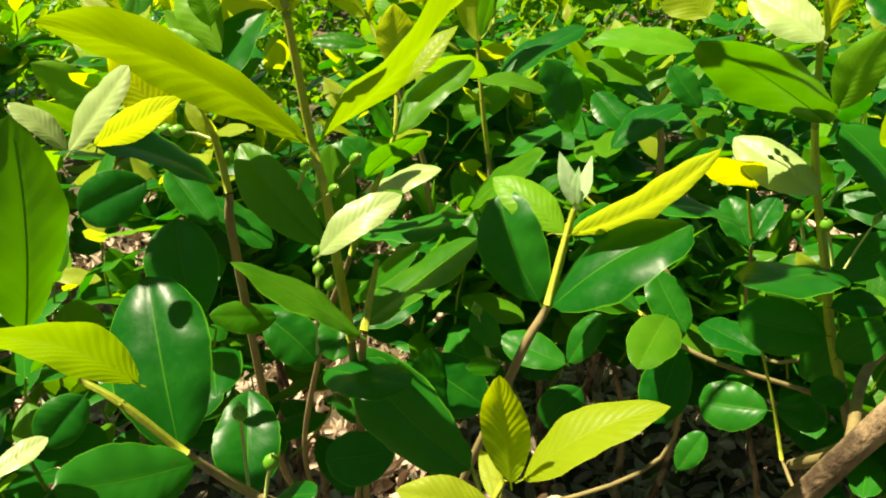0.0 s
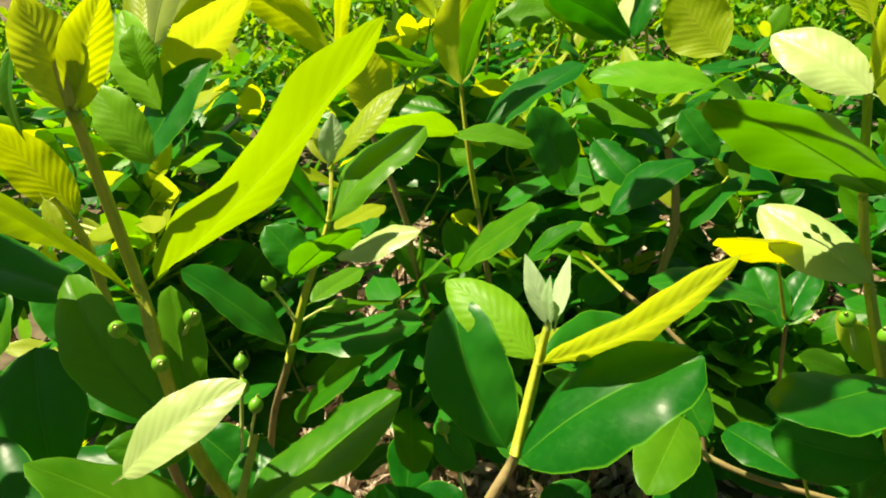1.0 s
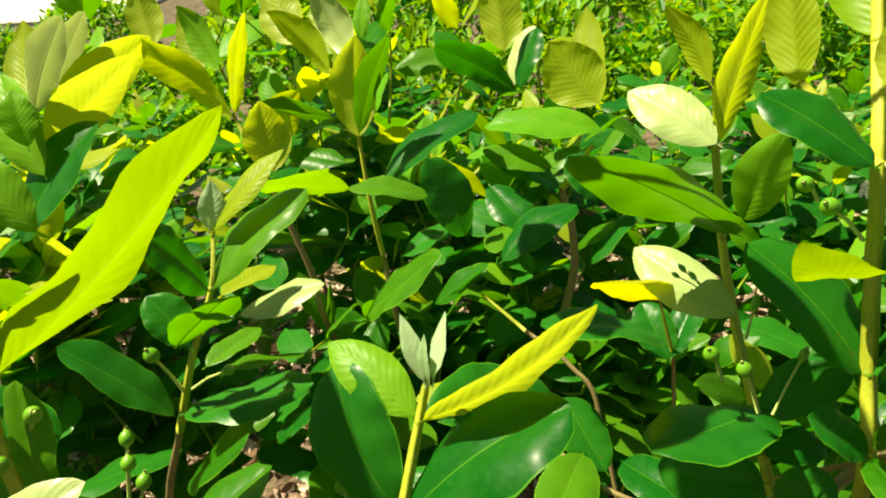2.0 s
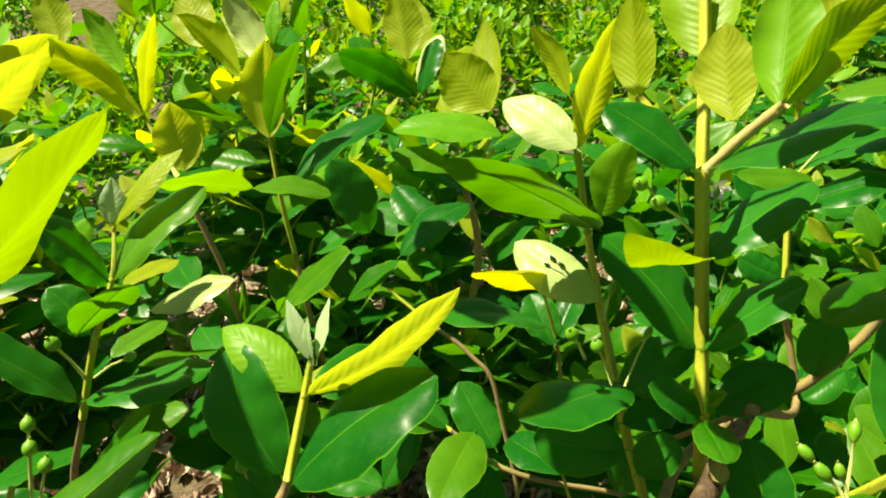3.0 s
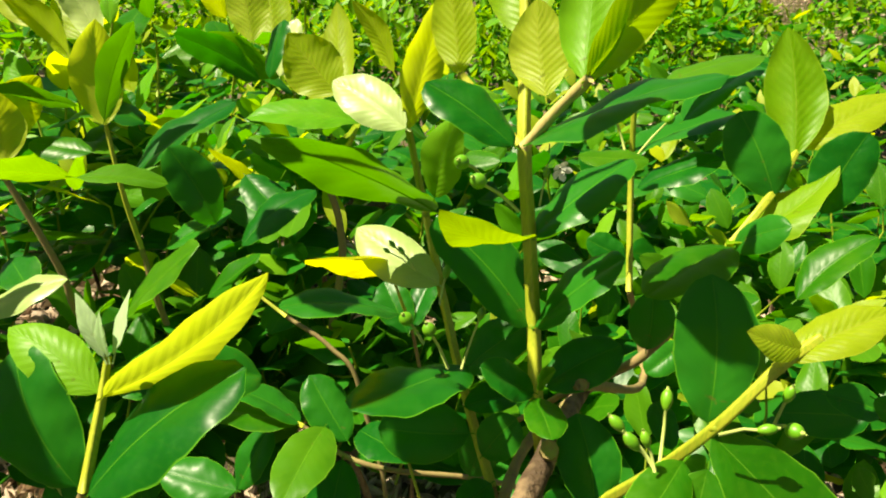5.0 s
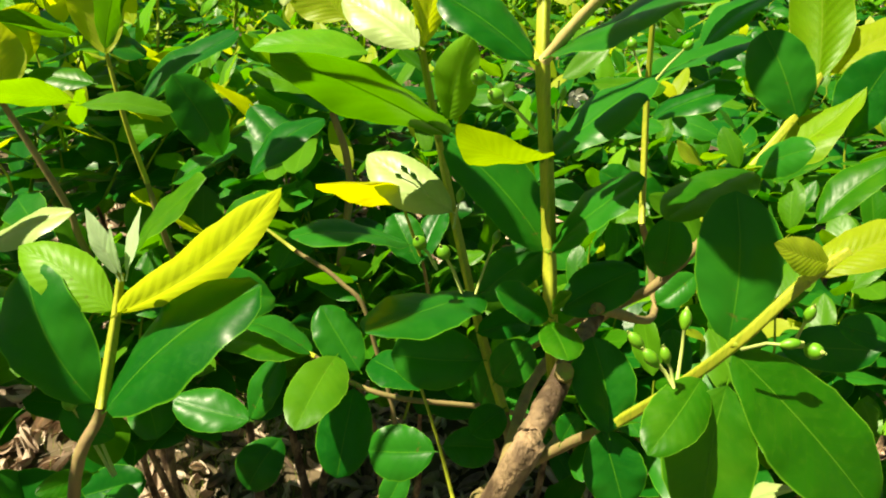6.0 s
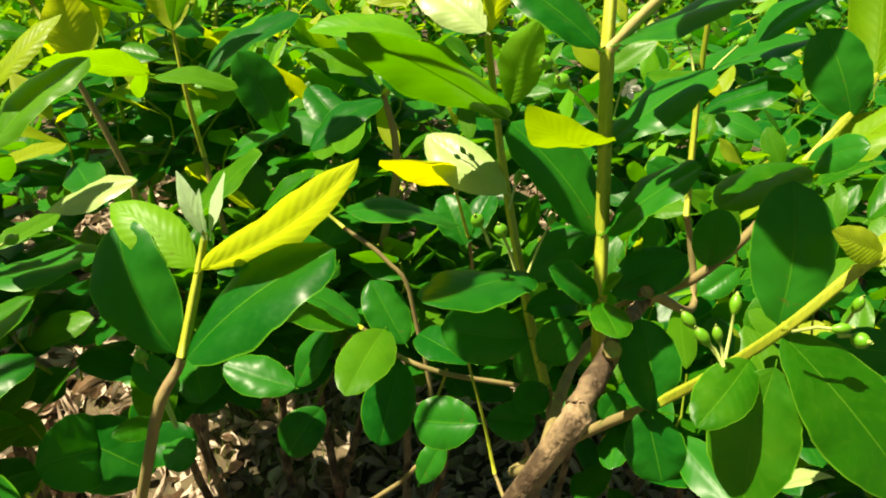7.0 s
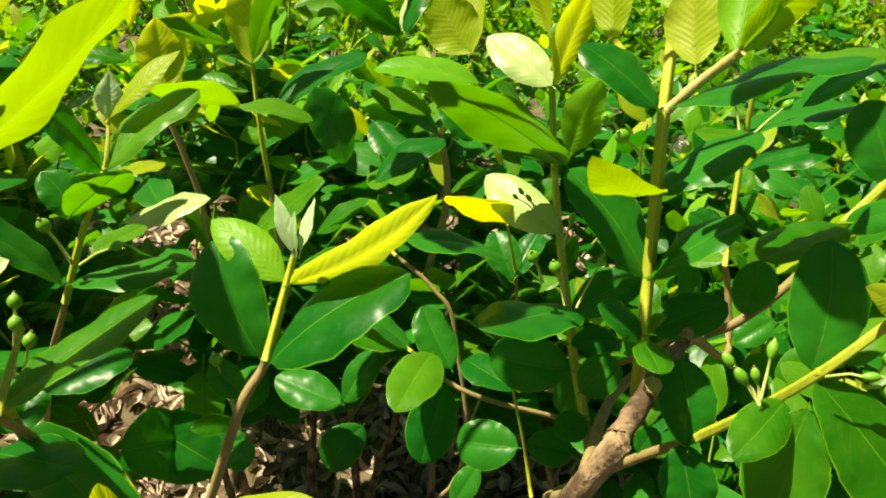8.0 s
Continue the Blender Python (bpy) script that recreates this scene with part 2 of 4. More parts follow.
def branch(shrub, points, r0, r1, root=None, material=None, name="branch", green=9):
    """A stem from its tip down through points, then on to its root."""
    pts = [Vector(p) for p in points]
    low = None
    if root is not None:
        last, r = pts[-1], Vector(root)
        fall = (pts[-1] - pts[-2]).normalized() * (r - last).length * 0.35
        if material is None:
            keep = min(green, len(pts))
            low = [*pts[keep - 1 : -1], last, last + fall * 0.8 + (r - last) * 0.25, r]
        else:
            pts += [last + fall * 0.8 + (r - last) * 0.25, r]
    if low:
        pts, points = pts[:keep], points[:keep]
    bm = tube(bmesh.new(), spline(pts, 5), r0, r1, 16, 0.04 if material is None else 0.10, len(points) * 13, 0.15 if material is None else 0.0)
    # node swellings
    for p in points[1:-1] if material is None else ():
        bmesh.ops.create_icosphere(bm, subdivisions=1, radius=(r0 + r1) * 0.62, matrix=Matrix.Translation(p))
    if low:
        part("limb", tube(bmesh.new(), spline(low, 6), r1, r1 * 1.4, 8, 0.08, 3), BROWN_STEM, shrub)
    return part(name, bm, material or GREEN_STEM, shrub)


def shrub_thing(x, y, label, group=""):
    e = new("guava_shrub", None)
    e.empty_display_size = 0.1
    e.location = (x, y, 0)
    return tagged(e, label, "shrub", group)


def fruit(branch_ob, centre, stalk, radius):
    """Small unripe fruit with its crown of sepals, and its stalk."""
    c, q = Vector(centre), Vector(stalk)
    d = (c - q).normalized()
    bud = radius < 0.0045
    bm = bmesh.new()
    bmesh.ops.create_uvsphere(bm, u_segments=14, v_segments=10, radius=radius)
    for v in bm.verts:
        f = v.co.z / radius
        v.co.z *= 1.5 if bud else 1.16
        v.co.xy *= (0.82 - 0.22 * max(0.0, -f)) if bud else 1 - 0.18 * max(0.0, f) ** 2
    ob = part("fruit", bm, FRUIT, branch_ob)
    ob.matrix_basis = Matrix.Translation(c) @ d.to_track_quat("Z", "Y").to_matrix().to_4x4()
    # crown and stalk
    bm = bmesh.new()
    tip = c + d * radius * (1.4 if bud else 1.1)
    tube(bm, [tip - d * radius * 0.25, tip, tip + d * radius * 0.45], radius * 0.45, radius * 0.18, 6)
    tube(bm, [c - d * radius * 0.95, (c + q) / 2 + Vector((0, 0, 0.002)), q], radius * 0.22, radius * 0.26, 6)
    part("fruit_stalk", bm, CALYX, branch_ob)


PETAL = plain_material("white_petal", rgb(0.78, 0.78, 0.72), rgb(0.85, 0.85, 0.80), 200.0, 0.6, 0.1, 0.0004)


def flower(branch_ob, centre, radius):
    """A small white flower: five petals and a tuft of stamens."""
    bm = bmesh.new()
    rng = random.Random(9)
    c = Vector(centre)
    for k in range(5):
        a = k * 2 * math.pi / 5
        out, side = Vector((math.cos(a), -0.3, math.sin(a))), Vector((-math.sin(a), 0, math.cos(a)))
        rows = [[bm.verts.new(c + out * radius * s + side * radius * w * f + Vector((0, -0.25 * radius * s * s, 0))) for f in (-1, 0, 1)] for s, w in ((0.15, 0.1), (0.5, 0.34), (0.85, 0.36), (1.1, 0.08))]
        for i in range(3):
            for j in range(2):
                bm.faces.new((rows[i][j], rows[i + 1][j], rows[i + 1][j + 1], rows[i][j + 1]))
    for k in range(26):
        d = Vector((rng.gauss(0, 0.5), -1, rng.gauss(0, 0.5))).normalized()
        tube(bm, [c, c + d * radius * rng.uniform(0.6, 0.95)], 0.00025, 0.0003, 4)
    part("flower", bm, PETAL, branch_ob, "small white five-petalled flower")


# ---- the ground ----
def ground_height(x, y):
    return 0.018 * noise.noise((x * 1.7, y * 1.7, 0.3)) + 0.008 * noise.noise((x * 7, y * 7, 2.0))


def build_ground():
    bm = bmesh.new()
    n = 120
    ax = [math.copysign(abs(k / n) ** 3.2 * 400 + abs(k / n) * 2.2, k) for k in range(-n, n + 1)]
    verts = [[bm.verts.new((x + 0.3, y + 1.2, ground_height(x + 0.3, y + 1.2) if abs(x) < 12 and abs(y) < 12 else 0.0)) for y in ax] for x in ax]
    for i in range(2 * n):
        for j in range(2 * n):
            bm.faces.new((verts[i][j], verts[i + 1][j], verts[i + 1][j + 1], verts[i][j + 1]))
    g = part("ground", bm, SOIL)
    tagged(g, "dry brown soil under and between the shrubs", "ground", "", "structure")


build_ground()


def build_litter():
    """Curled dead leaves lying over one another, and thin dead twigs."""
    rng = random.Random(5)
    verts, faces = [], []
    for k in range(18500):
        x, y = (rng.uniform(-1.3, 2.2), 0.45 + 2.4 * rng.random() ** 1.2) if k < 10500 else (rng.uniform(2.5, 10.0), rng.uniform(3.2, 10.5))
        L, W = rng.uniform(0.03, 0.085), rng.uniform(0.008, 0.022)
        rot = Euler((rng.gauss(0, 0.35), rng.gauss(0, 0.3), rng.uniform(0, 6.3))).to_matrix()
        c1, c2 = rng.choice((-1, 1)) * rng.uniform(0.3, 1.9), rng.uniform(-0.6, 1.1)
        z0 = ground_height(x, y) + rng.uniform(0.002, 0.022)
        start = len(verts)
        nu, nv = 6, 5
        for i in range(nu + 1):
            s = i / nu
            w = W * (blade_profile(s, 0.4) + 0.04)
            for j in range(nv + 1):
                f = 2 * j / nv - 1
                a = f * (1.0 + abs(c1))
                p = Vector(((s - 0.5) * L, w * math.sin(a) / (1 + abs(c1)) * 1.2, w * (1 - math.cos(a)) * math.copysign(0.8, c1) + c2 * L * (s - 0.5) ** 2))
                p = rot @ p
                verts.append((x + p.x, y + p.y, max(z0 + p.z, ground_height(x, y) + 0.001)))
        for i in range(nu):
            for j in range(nv):
                q = start + i * (nv + 1) + j
                faces.append((q, q + nv + 1, q + nv + 2, q + 1))
    mesh = bpy.data.meshes.new("leaf_litter")
    mesh.from_pydata(verts, [], faces)
    mesh.materials.append(LITTER)
    tagged(new("leaf_litter", mesh), "brown curled dead leaves covering the soil", "leaf litter", "", "stuff")
    bm = bmesh.new()
    for k in range(420):
        x, y = rng.uniform(-1.3, 2.2), 0.4 + 2.8 * rng.random()
        a, L = rng.uniform(0, 6.3), rng.uniform(0.05, 0.22)
        z = ground_height(x, y) + rng.uniform(0.006, 0.03)
        p = Vector((x, y, z))
        d = Vector((math.cos(a), math.sin(a), rng.uniform(-0.03, 0.08)))
        bend = Vector((-d.y, d.x, 0)) * L * rng.uniform(-0.15, 0.15)
        tube(bm, [p, p + d * L * 0.5 + bend, p + d * L], rng.uniform(0.0008, 0.0022), 0.0006, 5)
    t = part("dead_twigs", bm, TWIG)
    tagged(t, "thin grey dead twigs scattered on the litter", "twigs", "", "stuff")
    verts, faces = [], []
    for k in range(6500):
        cx, cy = rng.choice(((0.22, 1.45), (0.24, 1.5), (0.3, 1.62), (-0.05, 1.6), (0.5, 1.9), (1.2, 2.0), (0.0, 2.4), (0.16, 1.42), (5.8, 5.6), (6.4, 6.3), (7.4, 7.6), (6.8, 6.0), (7.8, 7.0), (8.4, 8.0), (6.6, 7.2)))
        wide = 0.16 if cy < 3 else 0.6
        x, y = cx + rng.gauss(0, wide), cy + rng.gauss(0, wide)
        h, a, w = rng.uniform(0.02, 0.07) * (1 if cy < 3 else 1.8), rng.uniform(0, 6.3), rng.uniform(0.0008, 0.002) * (1 if cy < 3 else 4)
        z = ground_height(x, y)
        bx, by = math.cos(a) * h * 0.5, math.sin(a) * h * 0.5
        q = len(verts)
        verts += [(x - by / h * w, y + bx / h * w, z), (x + by / h * w, y - bx / h * w, z), (x + bx * 0.4 + w * 0.5, y + by * 0.4, z + h * 0.6), (x + bx * 0.4 - w * 0.5, y + by * 0.4, z + h * 0.6), (x + bx, y + by, z + h)]
        faces += [(q, q + 1, q + 2, q + 3), (q + 3, q + 2, q + 4)]
    mesh = bpy.data.meshes.new("grass")
    mesh.from_pydata(verts, [], faces)
    mesh.materials.append(GRASS)
    tagged(new("grass", mesh), "sparse short yellow-green grass between dead leaves", "grass", "", "stuff")


build_litter()


def build_sky_slabs():
    """Pale slabs with open joints in full sun beyond the low shrubs, added to stand in for a patch of white sky."""
    lane = tagged(new("sky_slabs", None), "pale slabs beyond the shrub rows, standing in for white sky", "lane", "", "structure")
    lane.location = (-9.0, 12.0, 0.0)
    bm = bmesh.new()
    bmesh.ops.create_cube(bm, size=1.0, matrix=Matrix.Diagonal((3.98, 3.98, 0.12, 1)))
    bmesh.ops.bevel(bm, geom=bm.edges[:], offset=0.015, segments=1, affect="EDGES")
    mesh = bpy.data.meshes.new("slab")
    bm.to_mesh(mesh)
    bm.free()
    mesh.materials.append(SKY_SLAB_WHITE)
    for i in range(7):
        for j in range(8):
            slab = new("slab", mesh)
            slab.parent = lane
            slab.location = (-20.0 + 4.0 * i - 1.2 * j, -1.0 + 4.0 * j, 0.0)


build_sky_slabs()

# ---- the near shrubs ----
shrub_a = shrub_thing(0.3, 0.8, "large guava shrub with a peeling brown trunk and small green fruits", "guava shrubs")
trunk_a = branch(shrub_a, ((0.5197, 0.5029, 1.0707), (0.4833, 0.4695, 1.0723), (0.4332, 0.4203, 1.0662), (0.3924, 0.3829, 1.056), (0.3727, 0.3789, 1.0078)), 0.0055, 0.0105, (0.3, 0.8, -0.01), BARK, "trunk")
stemf = branch(shrub_a, ((0.4467, 0.5684, 1.343), (0.4402, 0.5406, 1.3003), (0.4258, 0.4958, 1.2458), (0.4321, 0.4859, 1.1869), (0.4352, 0.4696, 1.1279), (0.4328, 0.4488, 1.0853), (0.452, 0.4617, 1.0159)), 0.0034, 0.0046, (0.4229, 0.406, 1.0807))
forkr = branch(shrub_a, ((0.435, 0.4467, 1.3002), (0.426, 0.4634, 1.2766), (0.4156, 0.4746, 1.2535)), 0.003, 0.0034, None, TAN_STEM)
forkl = branch(shrub_a, ((0.3928, 0.5287, 1.2826), (0.4061, 0.5077, 1.2655), (0.4174, 0.4853, 1.2503)), 0.0026, 0.0029, None)
stemt = branch(shrub_a, ((0.374, 0.574, 1.2324), (0.389, 0.5737, 1.1659), (0.3966, 0.5547, 1.1163), (0.4015, 0.5157, 1.0654), (0.4117, 0.4992, 1.0184), (0.418, 0.4684, 0.9824)), 0.0022, 0.0037, (0.3727, 0.3789, 1.0078))
stemyl = branch(shrub_a, ((0.3821, 0.6433, 1.0718), (0.4033, 0.6472, 1.0072), (0.4309, 0.6684, 0.8989)), 0.0011, 0.0017, (0.4548, 0.432, 1.1042), green=2)
spray = branch(shrub_a, ((0.5115, 0.3291, 1.2049), (0.4903, 0.3278, 1.1919), (0.4706, 0.3342, 1.1534), (0.4639, 0.3566, 1.1038), (0.4556, 0.3883, 1.0438), (0.4446, 0.4269, 0.9807), (0.4228, 0.4691, 0.9002)), 0.0026, 0.0035, (0.3727, 0.3789, 1.0078), green=5)
stemw = branch(shrub_a, ((0.7145, 0.5607, 1.2213), (0.6693, 0.5249, 1.2041), (0.6233, 0.4919, 1.1926), (0.5889, 0.4812, 1.1613), (0.575, 0.4858, 1.11), (0.5429, 0.4907, 1.0642), (0.5228, 0.5102, 1.0294)), 0.0026, 0.0034, (0.3727, 0.3789, 1.0078), green=4)
stemv = branch(shrub_a, ((0.6225, 0.6802, 1.2286), (0.6299, 0.6706, 1.1412), (0.6205, 0.6225, 1.0346), (0.6368, 0.6231, 0.9989)), 0.0022, 0.0031, (0.4548, 0.432, 1.1042), green=3)
lowl = branch(shrub_a, ((0.2401, 0.6616, 0.9534), (0.2931, 0.6075, 0.9466), (0.3214, 0.5728, 0.9386), (0.3634, 0.5554, 0.9258), (0.4488, 0.5445, 0.9014)), 0.0013, 0.0021, (0.3727, 0.3789, 1.0078), green=2)
lowm = branch(shrub_a, ((0.3565, 0.501, 1.0081), (0.3654, 0.4654, 0.9661), (0.3702, 0.437, 0.9312)), 0.0009, 0.0014, (0.3727, 0.3789, 1.0078))
shrub_b = shrub_thing(0.16, 0.72, "slender guava shoot with a yellow-green leaf at its tip", "guava shrubs")
branch(shrub_b, ((0.16, 0.72, 0.45), (0.150, 0.72, 0.3)), 0.006, 0.012, (0.16, 0.72, -0.01), BARK, "trunk")
hero = branch(shrub_b, ((0.1816, 0.4568, 1.1596), (0.1761, 0.4481, 1.1397), (0.1639, 0.4217, 1.1016), (0.1393, 0.409, 1.0448)), 0.0016, 0.0029, (0.16, 0.72, 0.45), green=3)
twigh = branch(shrub_b, ((0.2543, 0.8135, 0.9807), (0.2968, 0.7771, 0.9528), (0.339, 0.745, 0.9267), (0.3677, 0.7186, 0.8746)), 0.0015, 0.0023, (0.16, 0.72, 0.45), green=2)
shrub_c = shrub_thing(-0.08, 0.7, "tall guava shrub with bright young leaves and green fruit buds", "guava shrubs")
branch(shrub_c, ((-0.08, 0.7, 0.45), (-0.090, 0.7, 0.3)), 0.006, 0.012, (-0.08, 0.7, -0.01), BARK, "trunk")
twigb = branch(shrub_c, ((0.0544, 0.5748, 1.1968), (0.0536, 0.5481, 1.169), (0.0382, 0.5338, 1.1317), (0.0128, 0.5418, 1.0622), (-0.024, 0.5654, 0.9576)), 0.0013, 0.0026, (-0.08, 0.7, 0.45), green=4)
twigu = branch(shrub_c, ((0.0588, 0.367, 1.1748), (0.0533, 0.3353, 1.1506), (0.0386, 0.3976, 1.0619), (0.0265, 0.4344, 0.9528)), 0.0014, 0.0023, (-0.08, 0.7, 0.45), green=2)
stemn = branch(shrub_c, ((0.0181, 0.3867, 1.3252), (0.0238, 0.3761, 1.3034), (0.0296, 0.3707, 1.243), (0.0365, 0.3574, 1.2213), (0.0389, 0.3564, 1.1789), (0.038, 0.3773, 1.1092)), 0.0018, 0.0029, (-0.08, 0.7, 0.45), green=6)
stemq = branch(shrub_c, ((-0.0731, 0.4863, 1.2198), (-0.0629, 0.4849, 1.1962), (-0.0574, 0.4776, 1.1568), (-0.0646, 0.4863, 1.0936)), 0.002, 0.003, (-0.08, 0.7, 0.45), green=3)
stemp = branch(shrub_c, ((-0.1051, 0.3294, 1.1196), (-0.0823, 0.3234, 1.1074), (-0.0512, 0.3171, 1.0737), (-0.0231, 0.3219, 1.0353), (0.0115, 0.3335, 0.9921)), 0.0016, 0.0026, (-0.08, 0.7, 0.45), green=3)
stemz = branch(shrub_c, ((0.085, 0.3801, 1.0588), (0.1142, 0.3383, 1.0328), (0.1209, 0.3079, 1.0083)), 0.0011, 0.0016, (-0.08, 0.7, 0.45))
stemy = branch(shrub_c, ((0.1236, 0.2544, 1.134), (0.1182, 0.25, 1.1202), (0.1149, 0.2601, 1.061)), 0.0011, 0.0017, (-0.08, 0.7, 0.45))
shrub_d = shrub_thing(0.22, 1.15, "dense guava shrub with upright yellow-green young leaves", "guava shrubs")
branch(shrub_d, ((0.22, 1.15, 0.45), (0.210, 1.15, 0.3)), 0.006, 0.012, (0.22, 1.15, -0.01), BARK, "trunk")
stemc = branch(shrub_d, ((0.4086, 0.9512, 1.0945), (0.3684, 0.9326, 1.0469), (0.3827, 0.9179, 0.9847), (0.3764, 0.9073, 0.8998)), 0.0024, 0.0044, (0.22, 1.15, 0.45), green=2)
stemd = branch(shrub_d, ((0.1286, 0.9376, 1.1277), (0.1357, 0.9156, 1.0597), (0.1452, 0.9127, 0.9837), (0.1579, 0.9062, 0.8851)), 0.0022, 0.0034, (0.22, 1.15, 0.45), green=3)
stemb2 = branch(shrub_d, ((-0.0151, 0.9654, 1.1538), (0.0207, 0.92, 1.0914), (0.0592, 0.8979, 0.9744), (0.0679, 0.9043, 0.8954)), 0.0022, 0.0034, (0.22, 1.15, 0.45), green=2)

leaf("young", hero, (0.1778, 0.443, 1.1444), (0.2654, 0.447, 1.2052), 0.0441, (-0.29, 0.89, 0.36), arch=-0.06, fold=0.5)
leaf("young2", hero, (0.1746, 0.4502, 1.1412), (0.1281, 0.4953, 1.1599), 0.0306, (-0.12, -0.49, 0.87))
leaf("old", hero, (0.1594, 0.429, 1.0989), (0.1326, 0.4819, 1.1552), 0.0474, (-0.33, -0.76, 0.56))
leaf("old", hero, (0.1664, 0.4189, 1.1026), (0.2501, 0.4258, 1.1621), 0.0596, (-0.56, -0.16, 0.81), arch=0.06)
leaf("old", hero, (0.1799, 0.4539, 1.1394), (0.2582, 0.4781, 1.114), 0.0483, (0.35, -0.18, 0.92))
leaf("young", hero, (0.174, 0.491, 1.1161), (0.2149, 0.4958, 1.1241), 0.0180, (-0.18, -0.13, 0.98))
leaf("bud", hero, (0.1797, 0.4548, 1.1603), (0.1699, 0.4719, 1.1912), 0.0120, (-0.38, -0.86, 0.35))
leaf("bud", hero, (0.1848, 0.4542, 1.1605), (0.194, 0.4833, 1.1831), 0.0120, (-0.74, -0.25, 0.62))
leaf("bud", hero, (0.1822, 0.4526, 1.1617), (0.1817, 0.459, 1.1866), 0.0081, (-0.74, -0.65, 0.15))
leaf("old", hero, (0.1413, 0.5104, 0.9899), (0.116, 0.5145, 1.0232), 0.0257, (0.5, -0.73, 0.47))
leaf("mid", hero, (0.1378, 0.4583, 1.0151), (0.11, 0.4445, 1.023), 0.0166, (0.4, -0.3, 0.87))
leaf("old", hero, (0.1215, 0.5193, 0.9238), (0.1442, 0.4943, 0.9291), 0.0265, (-0.42, -0.19, 0.89))
leaf("old", hero, (0.0698, 0.6077, 0.8244), (0.1329, 0.596, 0.8421), 0.0415, (-0.32, -0.48, 0.82))
leaf("old", hero, (0.1039, 0.4756, 0.9793), (0.0663, 0.4375, 1.013), 0.0506, (0.79, -0.31, 0.53))
leaf("young", twigb, (0.0555, 0.5714, 1.1977), (0.103, 0.5937, 1.2405), 0.0266, (-0.51, -0.39, 0.77), fold=0.4)
leaf("bud", twigb, (0.053, 0.5718, 1.1982), (0.0572, 0.5828, 1.2272), 0.0174, (0.17, -0.93, 0.33))
leaf("mid", twigb, (0.0543, 0.5478, 1.1692), (0.1148, 0.585, 1.2162), 0.0458, (-0.48, -0.27, 0.83), fold=0.4)
leaf("old", twigb, (0.0541, 0.541, 1.1721), (0.0315, 0.5182, 1.2261), 0.0367, (0.93, -0.11, 0.34))
leaf("mid", twigb, (0.0347, 0.5217, 1.147), (0.0804, 0.4963, 1.1947), 0.0357, (-0.28, 0.71, 0.65))
leaf("young", twigb, (0.0503, 0.5752, 1.1474), (0.0775, 0.627, 1.1387), 0.0252, (0.03, 0.15, 0.99))
leaf("old", twigb, (0.0388, 0.5295, 1.1399), (0.0138, 0.547, 1.1675), 0.0278, (0.24, -0.71, 0.67))
leaf("old", twigb, (0.0178, 0.5292, 1.0864), (-0.0404, 0.5308, 1.1459), 0.0449, (0.71, 0.15, 0.69))
leaf("old", twigb, (0.0248, 0.5282, 1.0884), (0.1105, 0.5273, 1.1056), 0.0517, (-0.19, 0.2, 0.96))
leaf("mid", twigb, (0.0109, 0.6218, 1.0546), (0.0461, 0.6688, 1.0561), 0.0299, (-0.07, 0.02, 1.))
leaf("mid", twigb, (0.0152, 0.5342, 1.0249), (0.0746, 0.4981, 1.0978), 0.0494, (-0.74, 0.12, 0.66))
leaf("mid", twigu, (0.0506, 0.3461, 1.1452), (0.1138, 0.3914, 1.1737), 0.0435, (-0.43, 0.03, 0.9))
leaf("mid", twigu, (0.0529, 0.3279, 1.1537), (-0.0098, 0.3355, 1.1945), 0.0387, (0.55, 0.25, 0.8))
leaf("old", twigu, (0.0259, 0.4432, 1.0664), (0.0777, 0.461, 1.0788), 0.0322, (-0.2, -0.11, 0.97))
leaf("old", twigu, (0.0186, 0.383, 1.078), (0.0757, 0.348, 1.0993), 0.0390, (-0.24, 0.18, 0.95))
leaf("old", twigu, (0.0141, 0.4664, 1.0653), (0.0146, 0.4223, 1.0496), 0.0280, (0.07, -0.33, 0.94))
leaf("lime", stemn, (0.0288, 0.3661, 1.2436), (-0.1077, 0.3968, 1.2946), 0.0569, (0.36, 0.81, 0.46), arch=0.05)
leaf("lime", stemn, (0.0349, 0.3722, 1.2443), (0.1182, 0.4086, 1.3225), 0.0489, (-0.71, 0.43, 0.56), arch=-0.03, wave=0.25)
leaf("young", stemn, (0.024, 0.3742, 1.3048), (0.0136, 0.3843, 1.3376), 0.0203, (-0.41, 0.83, -0.39))
leaf("young", stemn, (0.025, 0.3764, 1.3043), (0.0354, 0.3931, 1.3373), 0.0160, (-0.76, 0.65, -0.09))
leaf("mid", stemn, (-0.1367, 0.5888, 1.2698), (-0.1478, 0.5862, 1.212), 0.0266, (-0.59, -0.79, 0.15))
leaf("mid", stemn, (0.0322, 0.3592, 1.1891), (-0.0175, 0.4015, 1.2278), 0.0280, (-0.11, -0.74, 0.67), arch=0.08)
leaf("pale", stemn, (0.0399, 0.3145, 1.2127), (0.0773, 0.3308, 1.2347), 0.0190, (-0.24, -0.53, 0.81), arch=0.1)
leaf("mid", stemn, (0.0393, 0.3596, 1.1909), (0.0372, 0.3767, 1.2391), 0.0259, (-0.42, -0.86, 0.29))
leaf("young", stemn, (-0.0362, 0.4783, 1.2033), (-0.0654, 0.4944, 1.1942), 0.0145, (-0.37, -0.16, 0.92))
leaf("mid", stemp, (-0.0944, 0.2947, 1.1836), (-0.0964, 0.3392, 1.2693), 0.0444, (0.91, -0.36, 0.21), arch=0.05)
leaf("lime", stemp, (-0.045, 0.2858, 1.1594), (-0.0799, 0.2541, 1.2158), 0.0319, (-0.37, 0.89, 0.27))
